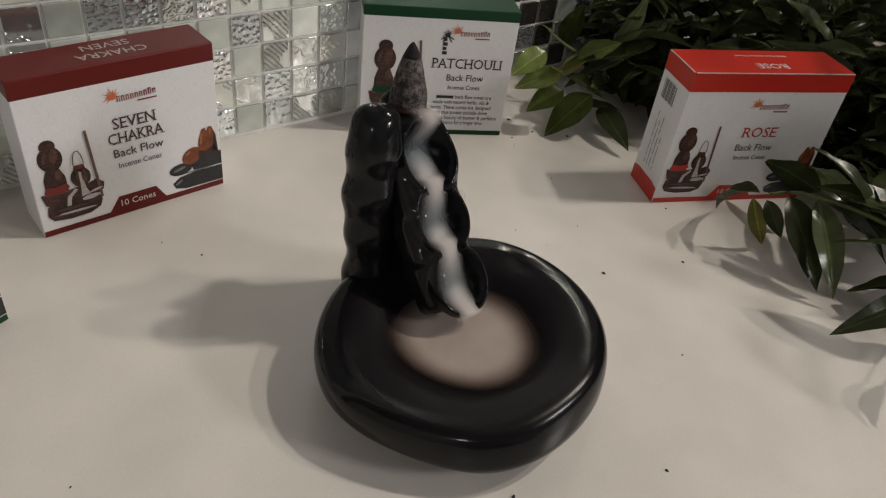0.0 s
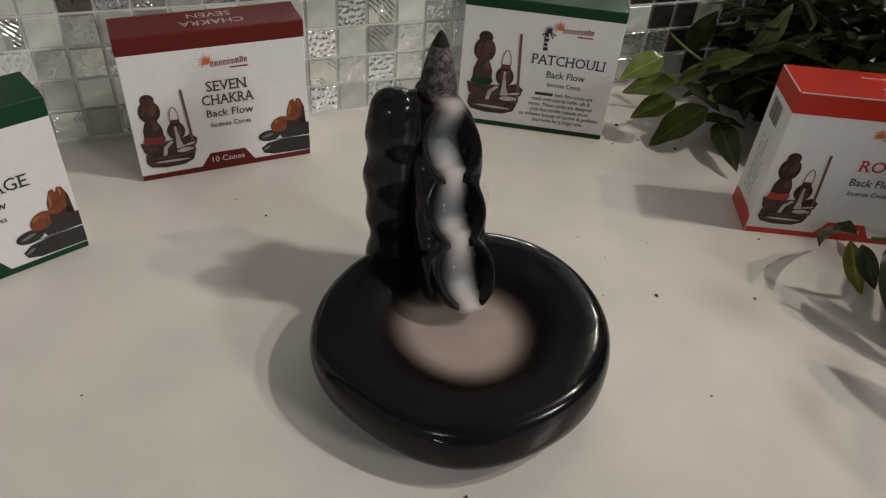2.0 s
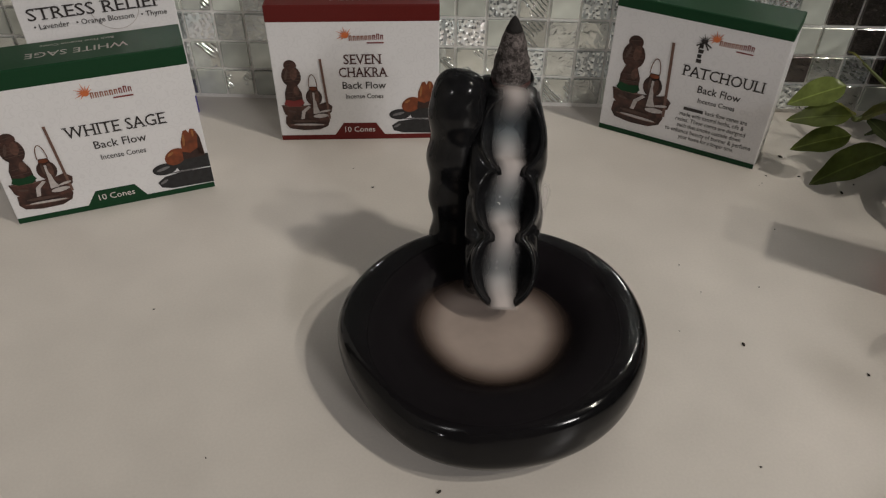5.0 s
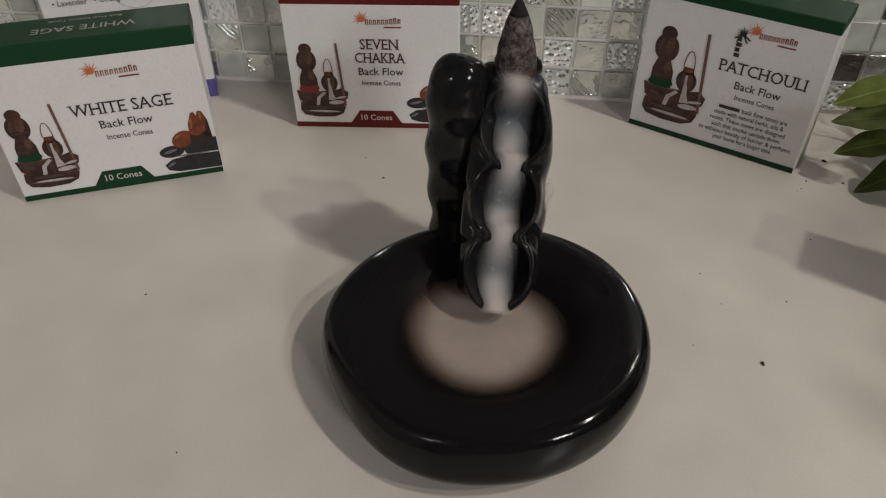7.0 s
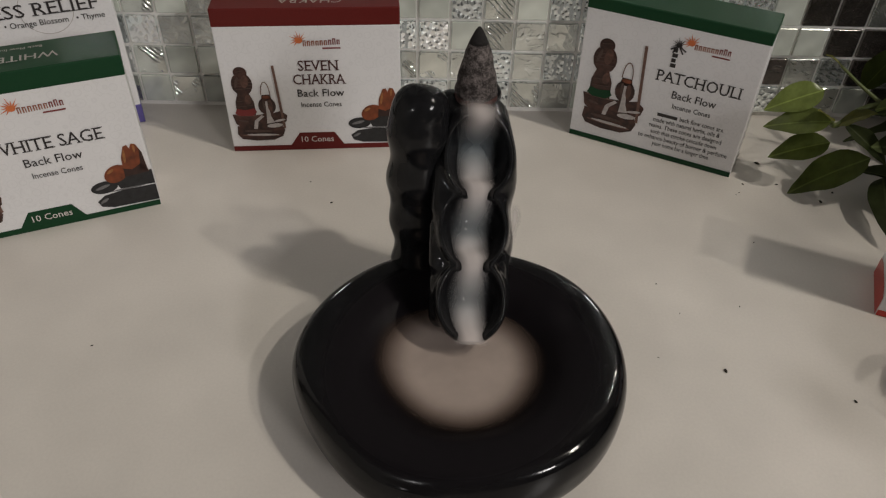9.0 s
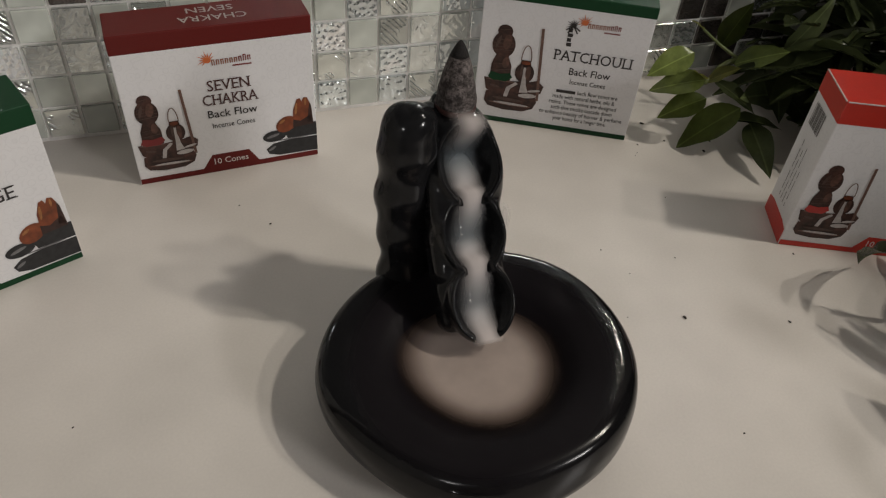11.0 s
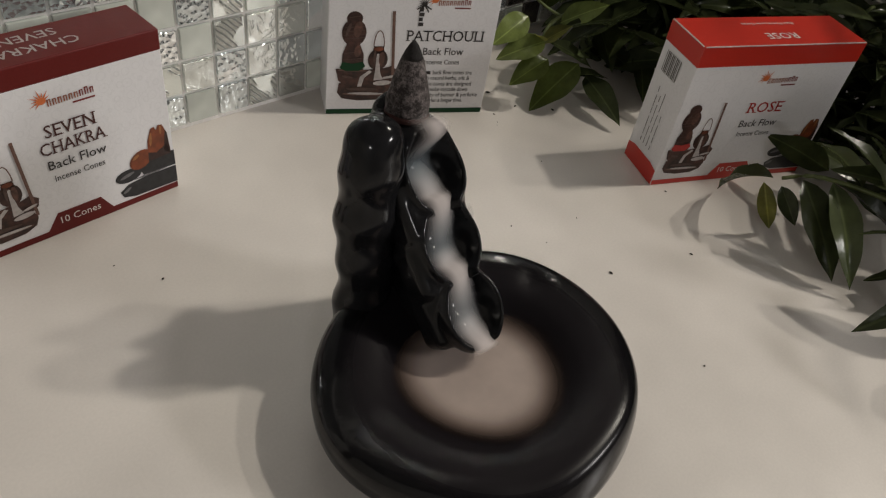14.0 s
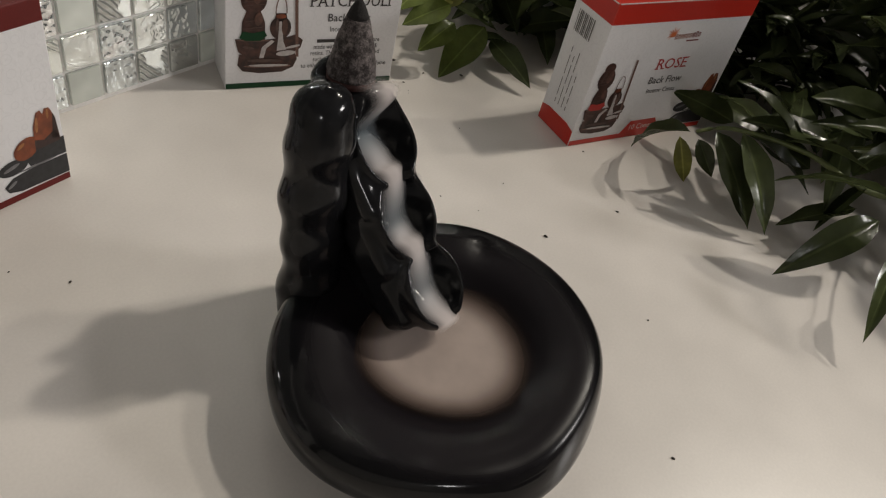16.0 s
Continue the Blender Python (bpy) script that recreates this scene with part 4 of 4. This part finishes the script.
part("print_ring", plate([[(0.046 + r * math.cos(a), 0.068 + r * math.sin(a)) for r, a in [(0.012, k * 0.1) for k in range(64)] + [(0.0117, k * 0.1) for k in range(63, -1, -1)]]], -0.0003), PALE_INK, relief)


# ---------- plant ----------
def leaf_mesh(name, width, droop, fold, mat):
    """A pointed leaf one unit long from its base along x, with a folded midrib and a curved blade."""
    bm = bmesh.new()
    n, m = 12, 3
    grid = []
    for i in range(n + 1):
        t = i / n
        half = width * (math.sin(math.pi * t ** 0.82) ** 0.85 * (1 - 0.25 * t)) * 0.5 + 0.004 * (1 - t)
        row = []
        for k in range(-m, m + 1):
            s = k / m
            row.append(bm.verts.new((t, s * half, 0.42 * droop * t * (1 - t) + fold * abs(s) * half + 0.012 * math.sin(t * 17 + s * 2) * abs(s))))
        grid.append(row)
    for a, b in zip(grid, grid[1:]):
        for k in range(2 * m):
            bm.faces.new((a[k], b[k], b[k + 1], a[k + 1]))
    bmesh.ops.solidify(bm, geom=bm.faces[:], thickness=0.004)
    for e in bm.edges:
        if len(e.link_faces) == 2 and e.calc_face_angle(0) > 1.0:
            e.smooth = False
    me = finish(bm, name, True)
    me.materials.append(mat)
    return me


LEAVES = [leaf_mesh("leaf", 0.41, 0.5, 0.30, LEAF), leaf_mesh("leaf", 0.31, 0.9, 0.4, LEAF), leaf_mesh("leaf", 0.45, 0.25, 0.25, LEAF), leaf_mesh("leaf", 0.22, 0.7, 0.9, LEAF), leaf_mesh("leaf", 0.46, 0.4, 0.3, LEAF_PALE), leaf_mesh("leaf", 0.58, 0.35, 0.20, LEAF_FRESH), leaf_mesh("leaf", 0.66, 0.3, 0.20, LEAF_PALE), leaf_mesh("leaf", 0.50, 0.5, 0.18, LEAF), leaf_mesh("leaf", 0.30, 0.6, 0.3, LEAF_PALE)]


def leaf_matrix(base, tip, roll):
    base, tip = Vector(base), Vector(tip)
    x = (tip - base).normalized()
    up = Vector((0, 0, 1)) - x * x.z
    if up.length < 0.62:
        up = Vector((-0.8, -0.4, 0.4)) - x * x.dot(Vector((-0.8, -0.4, 0.4)))
    up = Matrix.Rotation(math.radians(roll), 3, x) @ up.normalized()
    y = up.cross(x)
    s = (tip - base).length
    return Matrix.Translation(base) @ Matrix((x, y, up)).transposed().to_4x4() @ Matrix.Scale(s, 4)


def leaf(parent, base, tip, kind=0, roll=0.0):
    ob = new("leaf", LEAVES[kind])
    ob.parent = parent
    ob.matrix_local = leaf_matrix(base, tip, roll)
    return ob


plant = thing("leafy_plant", "leafy green plant with glossy pointed leaves lying over the worktop", "plant")
rng = random.Random(7)


def branch(points, r0, r1):
    pts = spline(points, 6)
    part("stem", tube_bm(pts, [r0 + (r1 - r0) * i / (len(pts) - 1) for i in range(len(pts))], 7), STEM, plant, smooth=True)
    return pts


# front sprig, its leaves hanging over the worktop
branch([(0.350, -0.170, 0.040), (0.270, -0.125, 0.034), (0.2213, -0.0850, 0.032), (0.2150, -0.0480, 0.037), (0.200, -0.015, 0.038), (0.188, -0.002, 0.034)], 0.0020, 0.0009)
leaf(plant, (0.2285, -0.0090, 0.027), (0.2309, 0.0275, 0.0258), 7, -30)
leaf(plant, (0.2260, -0.0560, 0.041), (0.2010, -0.0160, 0.043), 0, -10)
# extra leaf, edge-on to the view, added to cast the long leaf shadow
leaf(plant, (0.1960, -0.0960, 0.045), (0.1735, -0.0450, 0.0385), 1, 27)
leaf(plant, (0.2160, -0.0530, 0.030), (0.2210, -0.0200, 0.031), 7, -30)
leaf(plant, (0.2480, -0.0220, 0.022), (0.2440, 0.0085, 0.0255), 7, -30)
leaf(plant, (0.1790, -0.0010, 0.0370), (0.1994, 0.0273, 0.0028), 3, -35)
leaf(plant, (0.1835, 0.0030, 0.0300), (0.1961, -0.0061, 0.0019), 8, 5)
leaf(plant, (0.1775, -0.0065, 0.0365), (0.1814, -0.0194, 0.0204), 2, 65)
leaf(plant, (0.189, -0.0105, 0.038), (0.1837, -0.0454, 0.0042), 0, 20)
leaf(plant, (0.200, -0.0199, 0.038), (0.1841, -0.0533, 0.0056), 1, 20)
leaf(plant, (0.2039, -0.0208, 0.037), (0.2118, -0.0589, 0.0200), 3, 10)
leaf(plant, (0.2094, -0.0372, 0.040), (0.2253, -0.0761, 0.0380), 3, -20)
leaf(plant, (0.2120, -0.0400, 0.040), (0.2500, -0.0300, 0.0460), 0, 15)
leaf(plant, (0.2170, -0.0500, 0.038), (0.2600, -0.0520, 0.0330), 1, -15)
leaf(plant, (0.2110, -0.0800, 0.026), (0.1919, -0.0548, 0.0086), 2, 10)
leaf(plant, (0.2030, -0.0900, 0.030), (0.1612, -0.0661, 0.0039), 1, -25)
leaf(plant, (0.1800, -0.1021, 0.034), (0.1402, -0.1090, 0.0120), 3, 10)
leaf(plant, (0.2300, -0.0950, 0.034), (0.2050, -0.1250, 0.0150), 1, 0)
for bx, by, bz, tx, ty, tz, kd, rl in ((0.2130, -0.0420, 0.038, 0.2050, -0.0050, 0.058, 1, 0), (0.2160, -0.0520, 0.038, 0.2420, -0.0150, 0.046, 2, 20), (0.2200, -0.0700, 0.035, 0.2620, -0.0800, 0.040, 0, -10),
                                       (0.2200, -0.0780, 0.034, 0.1980, -0.0700, 0.012, 3, 0), (0.2300, -0.0950, 0.036, 0.2750, -0.0900, 0.030, 2, 15), (0.2400, -0.1050, 0.034, 0.2250, -0.1450, 0.012, 0, -10),
                                       (0.2500, -0.1120, 0.034, 0.2900, -0.1150, 0.044, 1, 10), (0.2080, -0.0300, 0.039, 0.2380, 0.0080, 0.030, 1, 0), (0.2600, -0.1200, 0.036, 0.2550, -0.1650, 0.015, 2, 0)):
    leaf(plant, (bx, by, bz), (tx, ty, tz), kd, rl)
for bx, by, bz, tx, ty, tz, kd, rl in ((0.2400, -0.0700, 0.046, 0.2120, -0.0420, 0.052, 1, -20), (0.2450, -0.0850, 0.044, 0.2050, -0.0680, 0.050, 3, -10), (0.2600, -0.0950, 0.046, 0.2250, -0.0560, 0.054, 1, -20),
                                       (0.2500, -0.1000, 0.042, 0.2120, -0.0920, 0.030, 0, -15), (0.2650, -0.0700, 0.050, 0.2300, -0.0350, 0.056, 0, -25), (0.2300, -0.0600, 0.040, 0.2040, -0.0700, 0.018, 1, 10),
                                       (0.2700, -0.1100, 0.044, 0.2300, -0.1150, 0.036, 1, 0)):
    leaf(plant, (bx, by, bz), (tx, ty, tz), kd, rl)
branch([(0.350, -0.150, 0.050), (0.290, -0.105, 0.052), (0.2450, -0.0780, 0.046), (0.2250, -0.0620, 0.044)], 0.0014, 0.0008)
branch([(0.2300, -0.0950, 0.034), (0.205, -0.098, 0.036), (0.180, -0.102, 0.034)], 0.0010, 0.0007)

# sprig beside the green-lidded box
branch([(0.330, 0.130, 0.060), (0.270, 0.145, 0.050), (0.2100, 0.1600, 0.0370), (0.1880, 0.1530, 0.0290), (0.1810, 0.1480, 0.0340)], 0.0020, 0.0012)
branch([(0.2100, 0.1600, 0.0370), (0.2000, 0.1660, 0.0430), (0.1880, 0.1690, 0.0520)], 0.0010, 0.0007)
for bx, by, bz, tx, ty, tz, kd, rl in ((0.1960, 0.1300, 0.0250, 0.1650, 0.1332, 0.0012, 5, -15), (0.1800, 0.1400, 0.0270, 0.1535, 0.1420, 0.0165, 5, -25), (0.1790, 0.1440, 0.0360, 0.1521, 0.1538, 0.0266, 5, -25),
                                       (0.1790, 0.1600, 0.0440, 0.1521, 0.1590, 0.0328, 5, -35), (0.2030, 0.1690, 0.0400, 0.2180, 0.1720, 0.0640, 5, 0), (0.2005, 0.1412, 0.0100, 0.2338, 0.1321, 0.0040, 0, 0),
                                       (0.1900, 0.1500, 0.0310, 0.2020, 0.1250, 0.0230, 0, 10), (0.2060, 0.1300, 0.0140, 0.1960, 0.0920, 0.0050, 0, 20)):
    leaf(plant, (bx, by, bz), (tx, ty, tz), kd, rl)
for bx, by, bz, tx, ty, tz, kd, rl in ((0.1810, 0.1480, 0.0340, 0.1700, 0.1440, 0.0420, 6, 0),
                                       (0.1880, 0.1690, 0.0520, 0.1780, 0.1690, 0.0580, 6, 0), (0.1880, 0.1530, 0.0290, 0.1980, 0.1420, 0.0420, 6, 20), (0.2050, 0.1560, 0.0360, 0.2250, 0.1400, 0.0500, 5, 30),
                                       (0.2150, 0.1550, 0.0400, 0.2300, 0.1280, 0.0300, 0, 0), (0.2250, 0.1500, 0.0430, 0.2140, 0.1180, 0.0200, 2, 0), (0.2300, 0.1500, 0.0440, 0.2480, 0.1480, 0.0760, 0, 50)):
    leaf(plant, (bx, by, bz), (tx, ty, tz), kd, rl)


# the dark mass of leaves behind and beside the red-lidded box; some unseen, for shade
mass = []


def x_way(v):
    return (Matrix.Rotation(math.radians(23.37), 3, "Z") @ v.normalized()).x


def clump(n, low, high, size, away, joined=False):
    for _ in range(n):
        c = Vector([rng.uniform(a, b) for a, b in zip(low, high)])
        turn = rng.uniform(0, math.tau)
        ln = rng.uniform(*size)
        tip = c + Vector((math.cos(turn) * ln, math.sin(turn) * ln, rng.uniform(-0.7, 0.35) * ln))
        tip.z = max(tip.z, 0.003)
        mid = (c + tip) / 2
        local = Matrix.Rotation(math.radians(23.37), 3, "Z") @ (mid - Vector((0.1729, 0.0512, 0)))
        if away and -0.02 < local.x < 0.095 + 0.6 * ln * abs(x_way(tip - c)) and -0.03 < local.y < 0.045:
            continue
        if max(c.y, tip.y) > 0.205:
            continue
        if joined:
            mass.append(leaf_matrix(c, tip, rng.uniform(-45, 45)))
        else:
            leaf(plant, c, tip, rng.choice((0, 0, 1, 1, 2, 2, 3)), rng.uniform(-45, 45))


clump(36, (0.228, 0.090, 0.012), (0.300, 0.190, 0.058), (0.035, 0.055), True)
clump(80, (0.300, 0.020, 0.010), (0.410, 0.195, 0.090), (0.035, 0.060), True)
clump(110, (0.265, -0.150, 0.010), (0.400, 0.020, 0.090), (0.035, 0.060), True)
clump(200, (0.300, -0.150, 0.004), (0.640, 0.200, 0.160), (0.030, 0.055), True, True)
clump(120, (0.255, 0.120, 0.004), (0.340, 0.200, 0.065), (0.028, 0.045), True, True)
# tall leaves, mostly out of view, added to shade the mass below
clump(150, (0.370, -0.170, 0.060), (0.680, 0.200, 0.290), (0.040, 0.070), False, True)
clump(120, (0.295, 0.165, 0.085), (0.430, 0.198, 0.220), (0.040, 0.065), False, True)
clump(220, (0.420, -0.100, 0.004), (0.760, 0.200, 0.045), (0.040, 0.060), False, True)
# out of view: added to keep the front lamp off the red-lidded box
clump(70, (0.290, -0.210, 0.100), (0.380, -0.130, 0.190), (0.035, 0.050), False, True)
clump(160, (0.290, -0.060, 0.004), (0.370, 0.110, 0.060), (0.028, 0.044), True, True)
clump(110, (0.262, -0.030, 0.004), (0.330, 0.075, 0.075), (0.020, 0.036), True, True)


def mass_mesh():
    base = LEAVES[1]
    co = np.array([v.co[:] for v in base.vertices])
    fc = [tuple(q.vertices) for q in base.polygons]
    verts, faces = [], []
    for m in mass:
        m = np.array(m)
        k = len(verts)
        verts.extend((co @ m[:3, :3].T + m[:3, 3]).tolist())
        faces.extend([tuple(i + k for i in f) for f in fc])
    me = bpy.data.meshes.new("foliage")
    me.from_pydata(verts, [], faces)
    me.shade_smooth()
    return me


ob = part("foliage", mass_mesh(), LEAF_MASS, plant, "dense dark green leaves in shade, some unseen and added to cast it")
ob["kind"] = "stuff"
for k in range(16):
    x, y = rng.uniform(0.28, 0.55), rng.uniform(-0.12, 0.17)
    branch([(x + 0.10, y + rng.uniform(-0.04, 0.04), 0.02), (x + 0.05, y, rng.uniform(0.05, 0.10)), (x, y + rng.uniform(-0.03, 0.03), rng.uniform(0.04, 0.09))], 0.0016, 0.0008)


# ---------- mosaic wall ----------
TILE = 0.0155
solid("mosaic_wall", box_bm(-0.70, WALL_Y - 0.0030, 0.0, 0.446, WALL_Y + 0.006, 0.62), GROUT, "white grouted glass mosaic splashback", "wall")
grout = bpy.data.objects["mosaic_wall"]


def tile_mesh(mat):
    bm = box_bm(-TILE / 2, -0.0022, -TILE / 2, TILE / 2, 0.0, TILE / 2, 0.0003, 1)
    me = finish(bm, "tile")
    me.materials.append(mat)
    return me


DARK_TILE = tile_mesh(TILE_DARK)
KINDS = [tile_mesh(m) for m in (TILE_SMOOTH, TILE_SMOOTH, TILE_FOIL, TILE_CRINKLE, TILE_FOIL, TILE_RIBBED)]
COLUMNS = [0.0316 + 0.0171 * k for k in range(-22, 4)] + [0.0829 + 0.01645 * k for k in range(1, 6)] + [0.1816 + 0.0173 * k for k in range(0, 16)]
for x0, x1 in zip(COLUMNS, COLUMNS[1:]):
    for j in range(6):
        # right of 0.16 the dark share stands in for mirrored leaves and room
        dark = 0.25 if x0 > 0.16 else 0.3 if x0 < -0.12 and j > 3 else 0.0
        ob = new("tile", DARK_TILE if rng.random() < dark else KINDS[rng.randrange(6)])
        ob.parent = grout
        ob.location = ((x0 + x1) / 2, WALL_Y - 0.0026, 0.0108 + j * 0.01723)
# upper rows, out of view, made mirrors to throw lamp light onto the worktop
for kind, mat in enumerate((TILE_REFLECTOR, TILE_FOIL, TILE_REFLECTOR)):
    rest = bmesh.new()
    for k, (x0, x1) in enumerate(zip(COLUMNS, COLUMNS[1:])):
        for j in range(6, 32):
            if (k * 7 + j * 5 + k * j) % 3 != kind:
                continue
            x, z = (x0 + x1) / 2, 0.0108 + j * 0.01723
            v = [rest.verts.new((x + a * TILE / 2, WALL_Y - 0.0048, z + b * TILE / 2)) for a, b in ((-1, -1), (1, -1), (1, 1), (-1, 1))]
            w = [rest.verts.new((q.co.x, WALL_Y - 0.0026, q.co.z)) for q in v]
            rest.faces.new(v)
            for q in range(4):
                rest.faces.new((v[q], w[q], w[(q + 1) % 4], v[(q + 1) % 4]))
    ob = part("tile_rest", rest, mat, grout)
    ob["kind"] = "stuff"

# ---------- crumbs ----------
for x, y, s in ((0.1022, 0.0196, 0.0014), (-0.0586, 0.1205, 0.0010), (0.1461, 0.0060, 0.0011), (0.1590, 0.1608, 0.0018), (-0.0163, -0.0523, 0.0012), (0.0930, -0.0375, 0.0008),
                (-0.0708, 0.1373, 0.0007), (-0.1395, 0.0276, 0.0007), (0.180, 0.128, 0.0016), (0.146, 0.142, 0.0009), (0.176, 0.043, 0.0009), (0.163, 0.142, 0.0011), (0.142, 0.135, 0.0006), (0.140, 0.133, 0.0005), (0.189, 0.136, 0.0010),
                (0.086, 0.0675, 0.0006), (0.092, 0.050, 0.0005), (0.118, 0.0545, 0.0007), (0.078, 0.026, 0.0006), (0.137, 0.096, 0.0007), (-0.097, -0.043, 0.0005), (0.040, -0.074, 0.0010)):
    bm = bmesh.new()
    bmesh.ops.create_icosphere(bm, subdivisions=2, radius=s / 2)
    for v in bm.verts:
        v.co *= 1 + 0.5 * noise.noise(v.co * 1500 + Vector((x, y, 0)) * 900)
        v.co = Vector((v.co.x * 1.4, v.co.y * 0.8, v.co.z * 0.6 + s * 0.28))
    me = finish(bm, "crumb", True)
    me.materials.append(CRUMB)
    ob = new("crumb", me)
    ob.matrix_world = pose(x, y, 0, 0, 0, rng.uniform(0, 180))
    tagged(ob, "small dark crumb lying on the worktop", "crumb", "crumbs")
